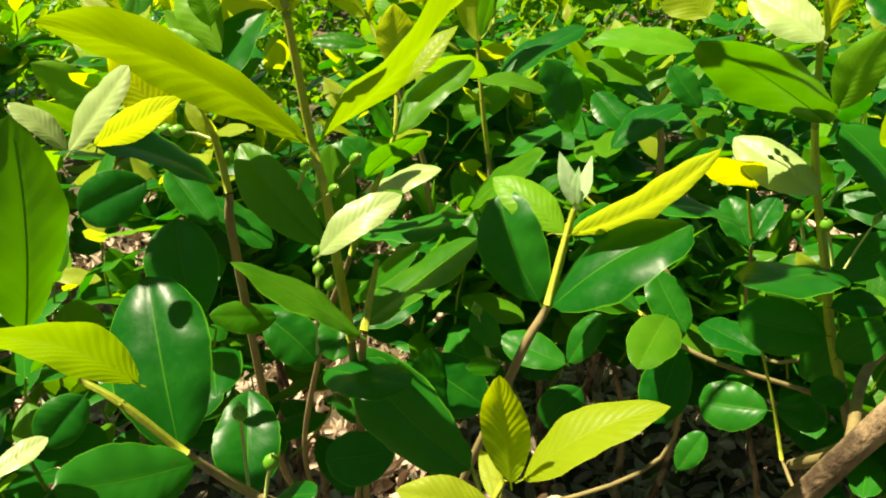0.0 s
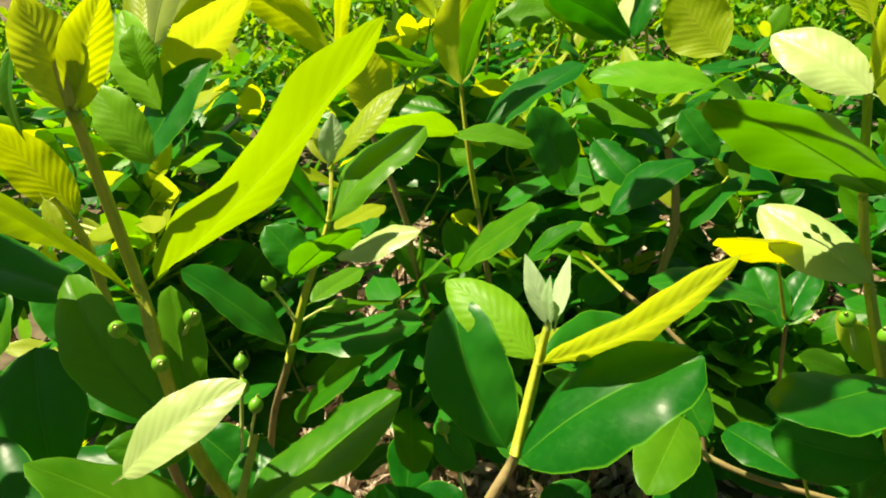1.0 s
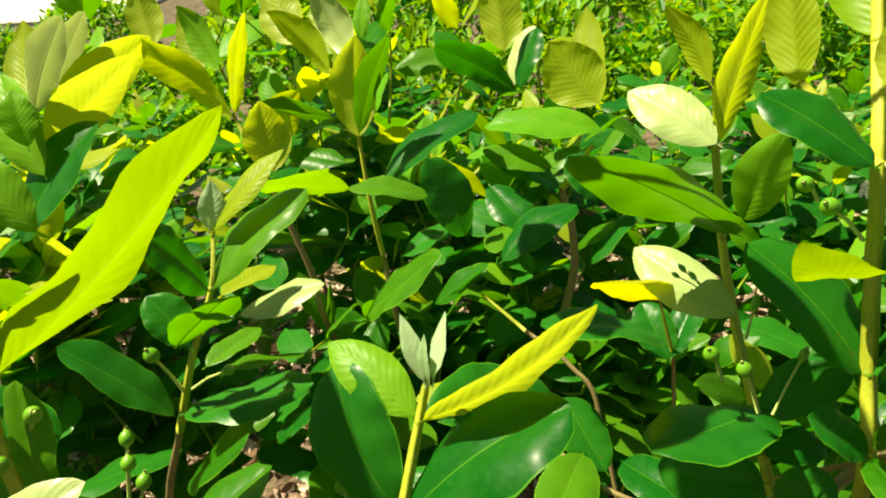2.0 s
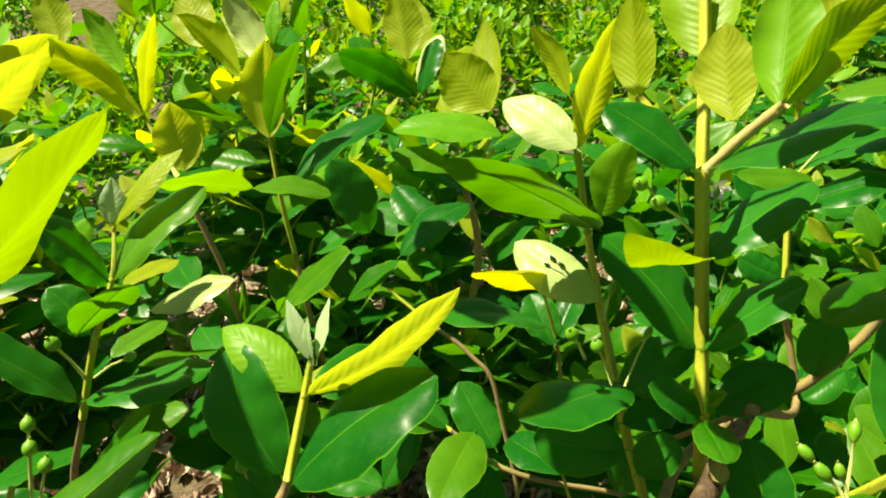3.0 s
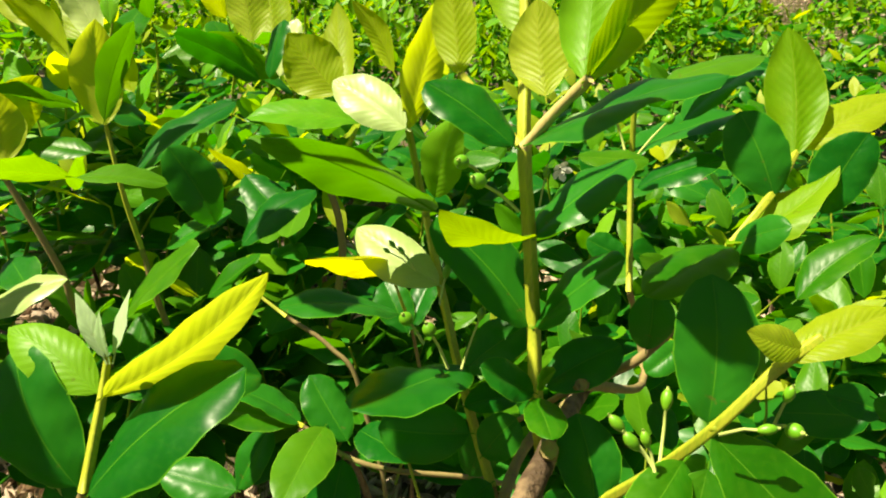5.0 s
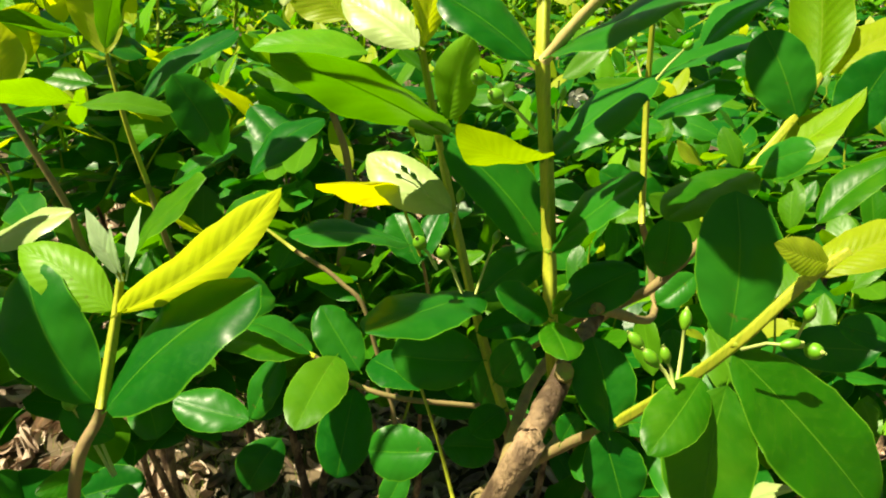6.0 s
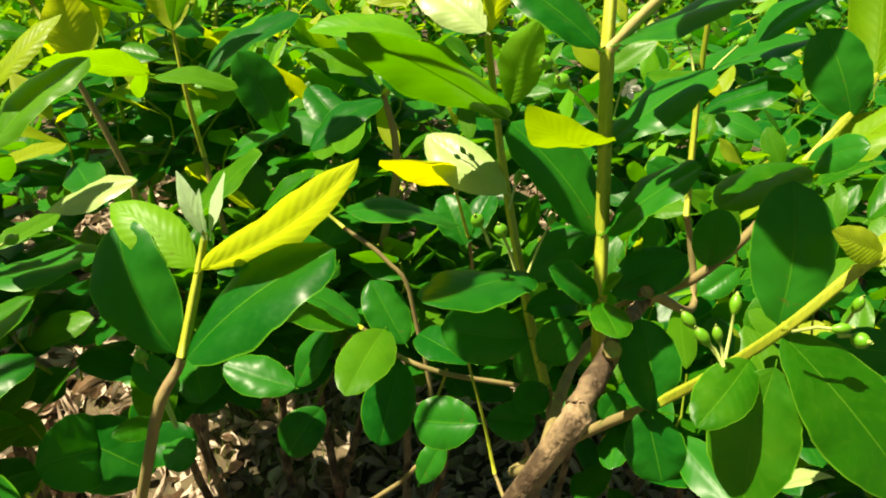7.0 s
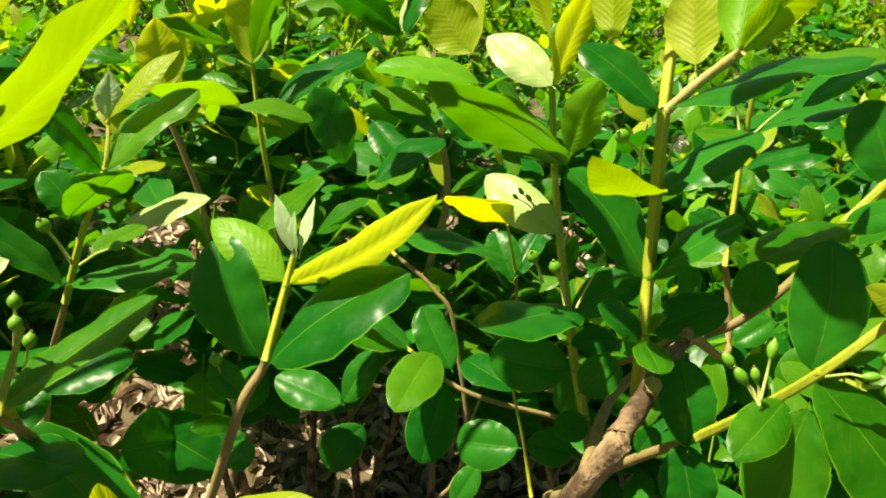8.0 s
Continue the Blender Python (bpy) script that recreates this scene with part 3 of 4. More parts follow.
leaf("old", stemp, (-0.0557, 0.3194, 1.0747), (-0.0901, 0.4017, 1.1377), 0.0628, (-0.01, -0.61, 0.79))
leaf("old", stemp, (-0.0706, 0.4069, 1.0975), (-0.0879, 0.4519, 1.1498), 0.0474, (0.17, -0.72, 0.67))
leaf("old", stemp, (-0.0428, 0.3083, 1.0772), (-0.0874, 0.2617, 1.113), 0.0424, (0.65, -0.03, 0.76))
leaf("old", stemp, (-0.1015, 0.3242, 1.1128), (-0.1184, 0.3017, 1.0976), 0.0256, (0.35, -0.69, 0.64))
leaf("pale", stemp, (-0.1053, 0.2521, 1.1331), (-0.0903, 0.2757, 1.1341), 0.0137, (0.08, -0.09, 0.99))
leaf("mid", stemp, (-0.139, 0.3665, 1.1211), (-0.1266, 0.402, 1.1057), 0.0301, (0.85, -0.08, 0.51))
leaf("pale", stemq, (-0.0453, 0.2922, 1.2741), (-0.0205, 0.3061, 1.3025), 0.0190, (-0.4, -0.64, 0.66))
leaf("young", stemq, (-0.0987, 0.4011, 1.2268), (-0.0566, 0.4325, 1.2430), 0.0233, (-0.64, 0.71, 0.29))
leaf("pale", stemq, (-0.1111, 0.3961, 1.2267), (-0.1376, 0.4016, 1.2513), 0.0169, (0.63, -0.27, 0.73))
leaf("old", stemq, (-0.0592, 0.4648, 1.1701), (-0.1281, 0.4519, 1.2082), 0.0471, (0.46, 0.12, 0.88))
leaf("old", stemq, (-0.1135, 0.4781, 1.1652), (-0.1606, 0.4644, 1.1457), 0.0385, (0.06, -0.88, 0.48))
leaf("old", stemq, (-0.107, 0.5023, 1.1619), (-0.0692, 0.4643, 1.137), 0.0327, (0.42, -0.17, 0.89))
leaf("old", stemq, (-0.0925, 0.516, 1.1311), (-0.0402, 0.4955, 1.098), 0.0376, (0.5, -0.11, 0.86))
leaf("young", stemq, (-0.0766, 0.4855, 1.2201), (-0.0632, 0.473, 1.2015), 0.0098, (-0.04, -0.84, 0.53))
leaf("old", stemz, (0.1113, 0.3374, 1.038), (0.0342, 0.3969, 1.0787), 0.0584, (-0.43, -0.82, 0.38))
leaf("old", stemz, (0.0563, 0.4118, 0.9663), (0.002, 0.4073, 0.9611), 0.0420, (-0.03, -0.58, 0.81))
leaf("old", stemz, (0.0714, 0.477, 0.9999), (0.1269, 0.4509, 0.9755), 0.0504, (0.04, -0.63, 0.77))
leaf("mid", stemz, (-0.047, 0.5014, 1.0267), (-0.0899, 0.471, 1.0507), 0.0298, (0.61, -0.27, 0.74))
leaf("old", stemz, (-0.066, 0.4575, 0.9855), (-0.0513, 0.3798, 0.9525), 0.0514, (0.08, -0.38, 0.92))
leaf("old", stemz, (-0.0154, 0.3327, 1.0102), (0.0176, 0.3232, 1.0317), 0.0234, (-0.52, 0.1, 0.85))
leaf("old", stemz, (-0.072, 0.545, 0.9916), (-0.0252, 0.5232, 0.9567), 0.0453, (0.22, -0.67, 0.71))
leaf("young", stemy, (0.1262, 0.2518, 1.1349), (0.1190, 0.2560, 1.1950), 0.0215, (0.3, 0.81, -0.51))
leaf("young", stemy, (0.1314, 0.254, 1.1352), (0.1892, 0.2567, 1.1782), 0.0294, (-0.6, 0.05, 0.8), arch=0.10)
leaf("young", stemy, (0.1193, 0.2479, 1.1212), (0.0756, 0.251, 1.1307), 0.0223, (0.18, -0.33, 0.93))
leaf("young", stemy, (0.1218, 0.2628, 1.1069), (0.1146, 0.2927, 1.1093), 0.0105, (-0.13, -0.11, 0.99))
leaf("lime", stemf, (0.4423, 0.5421, 1.3016), (0.4450, 0.6047, 1.3620), 0.0500, (0.52, 0.8, -0.28))
leaf("young", stemf, (0.4535, 0.5596, 1.3011), (0.4945, 0.6156, 1.351), 0.0325, (-0.64, -0.19, 0.74))
leaf("young", stemf, (0.4244, 0.4725, 1.2835), (0.4287, 0.5061, 1.3307), 0.0345, (0.5, 0.68, -0.53))
leaf("young2", stemf, (0.4327, 0.449, 1.2983), (0.4531, 0.4926, 1.3635), 0.0360, (0.51, 0.74, -0.44))
leaf("lime", stemf, (0.4333, 0.4472, 1.2999), (0.4971, 0.4612, 1.3527), 0.0354, (-0.22, 0.97, 0.01), fold=0.3)
leaf("young", stemf, (0.4604, 0.4680, 1.3011), (0.5057, 0.5072, 1.3599), 0.0290, (0.40, 0.80, -0.42))
leaf("old", stemf, (0.4137, 0.4645, 1.2595), (0.4915, 0.4108, 1.3097), 0.0613, (-0.39, 0.27, 0.88), arch=0.05, fold=0.12, wave=0.1)
leaf("mid", stemf, (0.6256, 0.6405, 1.24), (0.7169, 0.6323, 1.2629), 0.0490, (-0.24, 0.02, 0.97))
leaf("old", stemf, (0.6536, 0.6408, 1.2031), (0.7329, 0.6493, 1.2481), 0.0546, (-0.5, 0.13, 0.86))
leaf("old", stemf, (0.4124, 0.4823, 1.2517), (0.3697, 0.5246, 1.2793), 0.0389, (0.07, -0.5, 0.86))
leaf("young", stemf, (0.3928, 0.5281, 1.2817), (0.3946, 0.5618, 1.3397), 0.0281, (0.43, 0.77, -0.46))
leaf("lime", stemf, (0.4274, 0.4724, 1.1948), (0.3534, 0.4376, 1.2363), 0.0400, (0.11, 0.65, 0.75), arch=-0.1)
leaf("old", stemf, (0.4328, 0.4843, 1.1872), (0.5042, 0.4942, 1.2327), 0.0478, (-0.54, 0.04, 0.84))
leaf("old", stemf, (0.4337, 0.47, 1.1275), (0.38, 0.5277, 1.1863), 0.0537, (0.16, -0.63, 0.76))
leaf("old", stemf, (0.4336, 0.4646, 1.1316), (0.4729, 0.4378, 1.193), 0.0461, (-0.76, 0.26, 0.6))
leaf("old", stemf, (0.4278, 0.4435, 1.0938), (0.3904, 0.4503, 1.1175), 0.0270, (0.37, -0.56, 0.74))
leaf("old", stemf, (0.4372, 0.4479, 1.0938), (0.491, 0.447, 1.1185), 0.0357, (-0.37, -0.48, 0.79))
leaf("mid", stemf, (0.4272, 0.4421, 1.0906), (0.4159, 0.3933, 1.102), 0.0260, (-0.07, 0.24, 0.97))
leaf("mid", stemf, (0.4316, 0.4485, 1.0944), (0.4362, 0.4349, 1.1175), 0.0142, (-0.94, 0.17, 0.29))
leaf("young", stemt, (0.3725, 0.5696, 1.234), (0.4062, 0.6017, 1.3196), 0.0407, (-0.54, 0.84, -0.1))
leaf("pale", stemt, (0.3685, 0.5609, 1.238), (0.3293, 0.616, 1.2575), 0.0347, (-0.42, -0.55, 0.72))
leaf("young", stemt, (0.3603, 0.5645, 1.2752), (0.3391, 0.5944, 1.3146), 0.0210, (0.86, 0.49, 0.09))
leaf("mid", stemt, (0.393, 0.5633, 1.173), (0.2723, 0.5431, 1.2437), 0.0710, (0.32, 0.62, 0.72))
leaf("bright", stemt, (0.3866, 0.5472, 1.1917), (0.3954, 0.5356, 1.2525), 0.0317, (-0.73, -0.69, -0.03))
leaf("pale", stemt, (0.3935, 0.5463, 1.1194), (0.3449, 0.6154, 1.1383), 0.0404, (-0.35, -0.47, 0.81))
leaf("old", stemt, (0.4039, 0.5042, 1.0733), (0.3089, 0.4578, 1.0931), 0.0604, (0.09, 0.23, 0.97), fold=0.2)
leaf("old", stemt, (0.4063, 0.4931, 1.0171), (0.3392, 0.5121, 1.0217), 0.0489, (-0.17, -0.76, 0.62))
leaf("old", stemt, (0.4118, 0.4784, 1.0064), (0.4318, 0.4687, 1.0482), 0.0332, (-0.78, -0.58, 0.24))
leaf("old", stemt, (0.4152, 0.4647, 0.9909), (0.3836, 0.449, 0.9894), 0.0264, (0.16, -0.4, 0.9))
leaf("old", stemt, (0.4031, 0.5087, 1.0647), (0.456, 0.5098, 1.1), 0.0369, (-0.49, -0.46, 0.74))
leaf("old", stemt, (0.3978, 0.4883, 1.0496), (0.4406, 0.4902, 1.0491), 0.0253, (0.03, -0.39, 0.92))
leaf("yellow", stemyl, (0.3748, 0.6154, 1.0894), (0.2962, 0.5545, 1.1486), 0.0501, (0.05, 0.66, 0.75))
leaf("old", stemyl, (0.3861, 0.6359, 1.0355), (0.2797, 0.632, 1.0612), 0.0642, (0.22, 0.22, 0.95))
leaf("old", stemyl, (0.3976, 0.6421, 1.0083), (0.3853, 0.6893, 1.0381), 0.0370, (-0.22, -0.56, 0.8))
leaf("old", stemyl, (0.4005, 0.6428, 1.0108), (0.4325, 0.6805, 1.0427), 0.0327, (-0.54, -0.23, 0.81))
leaf("old", spray, (0.4744, 0.3431, 1.1467), (0.4912, 0.3861, 1.2097), 0.0445, (-0.37, -0.72, 0.59))
leaf("mid", spray, (0.4695, 0.3344, 1.1486), (0.523, 0.2679, 1.0883), 0.0519, (-0.13, -0.72, 0.68))
leaf("mid", spray, (0.4614, 0.339, 1.1274), (0.4131, 0.3092, 1.1171), 0.0284, (-0.08, -0.21, 0.97))
leaf("mid", spray, (0.4665, 0.3274, 1.1325), (0.4473, 0.2931, 1.0665), 0.0458, (-0.61, -0.61, 0.5))
leaf("old", spray, (0.4489, 0.3833, 1.042), (0.4511, 0.4257, 1.0865), 0.0403, (-0.27, -0.69, 0.67))
leaf("old", spray, (0.4511, 0.3928, 1.0342), (0.4567, 0.3611, 0.9959), 0.0401, (-0.41, -0.73, 0.55))
leaf("old", spray, (0.4435, 0.4239, 0.9908), (0.455, 0.427, 1.0132), 0.0203, (-0.63, -0.65, 0.41))
leaf("old", spray, (0.5342, 0.4225, 1.0357), (0.5392, 0.4557, 1.0513), 0.0219, (-0.22, -0.39, 0.9))
leaf("young", spray, (0.4937, 0.3294, 1.194), (0.5469, 0.3233, 1.2186), 0.0258, (-0.43, -0.13, 0.89), arch=0.05)
leaf("young", spray, (0.5008, 0.3269, 1.201), (0.4678, 0.3317, 1.214), 0.0174, (0.11, -0.81, 0.57))
leaf("mid", spray, (0.6035, 0.4241, 1.1526), (0.6537, 0.4228, 1.1954), 0.0318, (-0.65, 0.07, 0.76))
leaf("mid", stemw, (0.5828, 0.4695, 1.1706), (0.4958, 0.4388, 1.1607), 0.0476, (-0.13, 0.05, 0.99))
leaf("lime", stemw, (0.5858, 0.4797, 1.1667), (0.6728, 0.4838, 1.2197), 0.0420, (-0.52, 0.16, 0.84), arch=-0.08, wave=0.5)
leaf("old", stemw, (0.6308, 0.4933, 1.1946), (0.6167, 0.5346, 1.2467), 0.0451, (-0.47, -0.75, 0.47))
leaf("old", stemw, (0.5924, 0.4802, 1.1641), (0.6053, 0.4476, 1.1958), 0.0285, (-0.9, 0.07, 0.44))
leaf("lime", stemw, (0.6804, 0.5325, 1.2068), (0.6942, 0.5908, 1.2963), 0.0477, (0.51, 0.68, -0.52))
leaf("young", stemw, (0.6888, 0.5393, 1.2111), (0.7742, 0.5363, 1.2537), 0.0433, (-0.44, -0.26, 0.86))
leaf("old", stemw, (0.6643, 0.4785, 1.1846), (0.689, 0.4837, 1.244), 0.0409, (-0.69, -0.64, 0.34))
leaf("old", stemv, (0.542, 0.4838, 1.0787), (0.5409, 0.4897, 1.1283), 0.0345, (-0.43, -0.9, 0.1))
leaf("pale", spray, (0.5192, 0.3363, 1.0013), (0.5613, 0.3301, 1.0152), 0.0216, (-0.19, 0.56, 0.81))
leaf("old", spray, (0.7394, 0.4749, 0.9994), (0.7842, 0.4512, 0.99), 0.0328, (-0.18, -0.64, 0.74))
leaf("old", spray, (0.6928, 0.4053, 1.063), (0.698, 0.3785, 1.062), 0.0219, (-0.77, -0.17, 0.62))
leaf("old", stemv, (0.6291, 0.6746, 1.1618), (0.7418, 0.6686, 1.197), 0.0721, (-0.29, 0.15, 0.95))
leaf("old", stemv, (0.6279, 0.653, 1.1325), (0.6909, 0.6192, 1.1709), 0.0488, (-0.49, 0.08, 0.87))
leaf("old", stemv, (0.6333, 0.6652, 1.1105), (0.5908, 0.7067, 1.153), 0.0428, (0.06, -0.68, 0.73))
leaf("old", stemv, (0.6267, 0.6479, 1.0591), (0.5946, 0.6737, 1.07), 0.0316, (-0.4, -0.73, 0.55))
leaf("mid", stemv, (0.5566, 0.6527, 1.1703), (0.622, 0.636, 1.1688), 0.0324, (-0.06, -0.32, 0.95))
leaf("old", stemc, (0.2352, 0.7893, 1.0675), (0.1992, 0.8009, 1.1483), 0.0518, (0.45, -0.83, 0.32))
leaf("old", stemc, (0.1522, 0.9182, 1.0775), (0.2702, 0.962, 1.1405), 0.0774, (-0.45, -0.08, 0.89))
leaf("young", stemd, (0.129, 0.9326, 1.1294), (0.1336, 0.9671, 1.2362), 0.0550, (-0.24, 0.93, -0.29))
leaf("mid", stemd, (0.1316, 0.9144, 1.1406), (0.1727, 0.9567, 1.2354), 0.0456, (-0.77, 0.63, 0.05))
leaf("young2", stemd, (0.1315, 0.7029, 1.1627), (0.0659, 0.6501, 1.192), 0.0380, (-0.22, 0.67, 0.71))
leaf("mid", stemd, (0.1235, 0.7666, 1.1364), (0.198, 0.7595, 1.1269), 0.0378, (0.12, -0.07, 0.99))
leaf("mid", stemd, (0.118, 0.8833, 0.9149), (0.2134, 0.8405, 1.0193), 0.0776, (-0.73, 0.03, 0.68))
leaf("old", stemd, (0.1699, 0.9355, 0.9686), (0.2514, 0.9586, 1.0024), 0.0544, (-0.38, -0.02, 0.93))
leaf("pale", stemb2, (-0.0145, 0.8259, 0.9697), (0.0842, 0.816, 1.0069), 0.0500, (-0.36, -0.11, 0.93))
leaf("old", stemc, (0.2567, 0.6848, 1.0949), (0.3265, 0.7125, 1.1307), 0.0465, (-0.41, -0.14, 0.9))
leaf("young2", stemc, (0.4186, 0.9482, 1.1135), (0.2803, 0.9834, 1.1144), 0.0665, (-0.06, -0.26, 0.96))
leaf("old", stemc, (0.366, 0.934, 1.0475), (0.2807, 0.9802, 1.0856), 0.0599, (0.28, -0.25, 0.93))
leaf("old", stemc, (0.2913, 0.832, 1.2016), (0.215, 0.8605, 1.2408), 0.0560, (0.52, 0.65, 0.55))
leaf("young", stemc, (0.3601, 0.7788, 1.1994), (0.3193, 0.816, 1.2495), 0.0580, (0.3, 0.87, -0.39))
leaf("young", stemc, (0.3804, 0.8758, 1.1703), (0.3912, 0.9539, 1.2561), 0.0431, (0.57, 0.57, -0.59))
leaf("young", stemc, (0.2912, 0.8949, 1.2252), (0.2844, 0.9316, 1.2969), 0.0446, (0.18, 0.88, -0.43))
leaf("old", stemc, (0.3042, 0.8767, 1.1909), (0.326, 0.9073, 1.2452), 0.0360, (-0.78, -0.35, 0.51))
leaf("young", stemb2, (0.0304, 0.9174, 1.0996), (0.0223, 0.9412, 1.1758), 0.0545, (-0.2, 0.93, -0.31))
leaf("young", stemb2, (-0.0157, 0.9659, 1.1527), (-0.1574, 1.0422, 1.2256), 0.0689, (0.56, 0.78, 0.28))
leaf("young", stemb2, (-0.0138, 0.9663, 1.1544), (0.0064, 1.0201, 1.2598), 0.0465, (-0.96, 0.27, 0.04))
leaf("young2", stemb2, (0.025, 0.7786, 1.2493), (-0.0093, 0.8142, 1.298), 0.0321, (0.57, 0.8, -0.19))
leaf("mid", stemb2, (0.1101, 0.9345, 1.0984), (0.0417, 0.9693, 1.1019), 0.0388, (-0.13, -0.34, 0.93))
leaf("young", stemb2, (-0.166, 0.8236, 1.1677), (-0.0729, 0.8701, 1.2483), 0.0557, (-0.59, 0.77, 0.24))
leaf("old", stemb2, (-0.186, 0.7774, 1.0986), (-0.1083, 0.8312, 1.1952), 0.0734, (-0.42, -0.6, 0.68))
leaf("young2", stemb2, (-0.1638, 0.8008, 1.1843), (-0.1756, 0.8266, 1.2303), 0.0321, (0.32, -0.79, 0.52))
leaf("mid", stemb2, (0.0984, 0.9766, 1.139), (0.0033, 0.9998, 1.1516), 0.0500, (0.25, 0.65, 0.71))
leaf("young", stemb2, (0.1021, 0.9676, 1.1949), (0.0278, 1.0373, 1.2554), 0.0470, (0.71, 0.7, 0.06))
leaf("pale", stemb2, (-0.1605, 0.8229, 1.2092), (-0.151, 0.9144, 1.2789), 0.0471, (-0.99, 0.15, -0.06))
leaf("pale", stemb2, (0.1197, 1.0725, 1.1895), (0.0753, 1.1178, 1.2677), 0.0488, (0.47, 0.85, -0.22))
leaf("mid", stemb2, (-0.0141, 0.9427, 1.1229), (-0.09, 0.9505, 1.1265), 0.0379, (0.01, -0.33, 0.94))
leaf("old", stemc, (0.376, 0.7928, 1.0959), (0.3448, 0.8238, 1.1335), 0.0346, (0.03, -0.76, 0.65))
leaf("old", stemc, (0.2696, 0.8557, 1.0912), (0.3043, 0.7964, 1.0645), 0.0435, (-0.09, -0.45, 0.89))
leaf("mid", stemc, (0.355, 0.9305, 1.0766), (0.2757, 0.9646, 1.092), 0.0424, (0., -0.4, 0.91))
leaf("young", stemb2, (-0.1999, 0.8895, 1.2029), (-0.2123, 0.96, 1.2713), 0.0421, (0.11, 0.7, -0.7))
leaf("pale", stemb2, (-0.1976, 0.9584, 1.2018), (-0.1694, 1.015, 1.2689), 0.0379, (-0.92, 0.38, 0.07))
leaf("young", stemb2, (-0.1322, 1.0974, 1.2085), (-0.1517, 1.139, 1.2826), 0.0467, (-0.03, 0.87, -0.5))
leaf("young", stemb2, (-0.0631, 1.056, 1.1858), (-0.0952, 1.1157, 1.2523), 0.0408, (0.35, 0.77, -0.53))
leaf("young", stemb2, (0.0442, 1.1157, 1.1988), (0.0152, 1.1879, 1.2686), 0.0616, (0.21, 0.72, -0.66))
leaf("young", stemb2, (0.0949, 1.1009, 1.1771), (0.084, 1.1788, 1.2592), 0.0640, (0.08, 0.73, -0.68))
leaf("young2", stemb2, (0.1369, 1.0559, 1.2132), (0.1443, 1.0824, 1.2625), 0.0257, (-0.42, -0.77, 0.48))
leaf("mid", stemc, (0.3342, 1.1052, 1.1319), (0.2385, 1.1661, 1.1739), 0.0646, (0.61, 0.68, 0.4))
leaf("young", stemc, (0.331, 1.1608, 1.1581), (0.3335, 1.2334, 1.2518), 0.0603, (0.22, 0.77, -0.6))
leaf("pale", stemc, (0.3309, 1.0636, 1.1432), (0.3624, 1.0987, 1.2108), 0.0418, (-0.63, -0.53, 0.57))
leaf("young2", stemb2, (-0.1559, 0.7973, 1.1567), (-0.2071, 0.8749, 1.2344), 0.0547, (-0.32, -0.77, 0.55))
leaf("young2", stemb2, (-0.1507, 0.7435, 1.1248), (-0.2039, 0.7793, 1.1889), 0.0434, (0.06, -0.85, 0.52))
leaf("young", stemb2, (-0.2066, 0.944, 1.1621), (-0.1076, 1.0285, 1.2354), 0.0653, (-0.7, 0.7, 0.14))
leaf("young", stemb2, (0.0103, 0.9596, 1.1092), (0.0543, 1.0349, 1.1594), 0.0547, (-0.68, 0.64, -0.36))
leaf("young", stemn, (-0.1419, 0.6041, 1.1476), (-0.1791, 0.6019, 1.2205), 0.0379, (-0.33, 0.93, -0.14))
leaf("young", stemc, (0.136, 1.1833, 1.0948), (0.088, 1.2355, 1.1851), 0.0512, (0.34, 0.88, -0.33))
leaf("mid", lowl, (0.309, 0.5856, 0.9625), (0.2631, 0.5088, 0.9634), 0.0469, (0.07, -0.03, 1.))
leaf("old", lowl, (0.3207, 0.5677, 0.938), (0.2953, 0.5233, 0.8795), 0.0486, (-0.11, -0.77, 0.63))
leaf("old", lowl, (0.3271, 0.5758, 0.9502), (0.3027, 0.6286, 0.9868), 0.0417, (-0.04, -0.58, 0.81))
leaf("old", lowl, (0.2276, 0.639, 0.8495), (0.1568, 0.68, 0.8554), 0.0461, (-0.12, -0.33, 0.94))
leaf("old", lowl, (0.2291, 0.6329, 0.8574), (0.2653, 0.6535, 0.9107), 0.0376, (-0.63, -0.48, 0.61))
leaf("mid", lowl, (0.2914, 0.612, 0.9457), (0.203, 0.6508, 0.9531), 0.0460, (0.14, 0.13, 0.98))
leaf("old", lowl, (0.2906, 0.6107, 0.9476), (0.2352, 0.6463, 0.9694), 0.0397, (0.37, 0., 0.93))
leaf("old", lowl, (0.362, 0.4647, 0.9599), (0.3171, 0.4939, 0.9415), 0.0428, (-0.57, -0.45, 0.69))
leaf("old", lowl, (0.3689, 0.4663, 0.9619), (0.4092, 0.4583, 0.9563), 0.0308, (-0.02, -0.64, 0.77))
leaf("old", lowl, (0.2561, 0.668, 0.7837), (0.2145, 0.6494, 0.7344), 0.0496, (-0.27, -0.8, 0.53))
leaf("old", lowl, (0.37, 0.5108, 0.9799), (0.3361, 0.5671, 0.9688), 0.0386, (-0.25, 0.04, 0.97))
leaf("old", lowl, (0.343, 0.5511, 0.7781), (0.3697, 0.5686, 0.8177), 0.0287, (-0.47, -0.65, 0.6))
leaf("old", lowl, (0.42, 0.5166, 0.943), (0.4315, 0.5143, 0.9945), 0.0334, (-0.57, -0.82, 0.09))
leaf("old", stemv, (0.6366, 0.5499, 1.0197), (0.5996, 0.5454, 0.9953), 0.0286, (-0.41, -0.55, 0.73))
leaf("old", stemw, (0.707, 0.6101, 1.159), (0.7393, 0.6182, 1.1877), 0.0242, (-0.65, -0.07, 0.75))

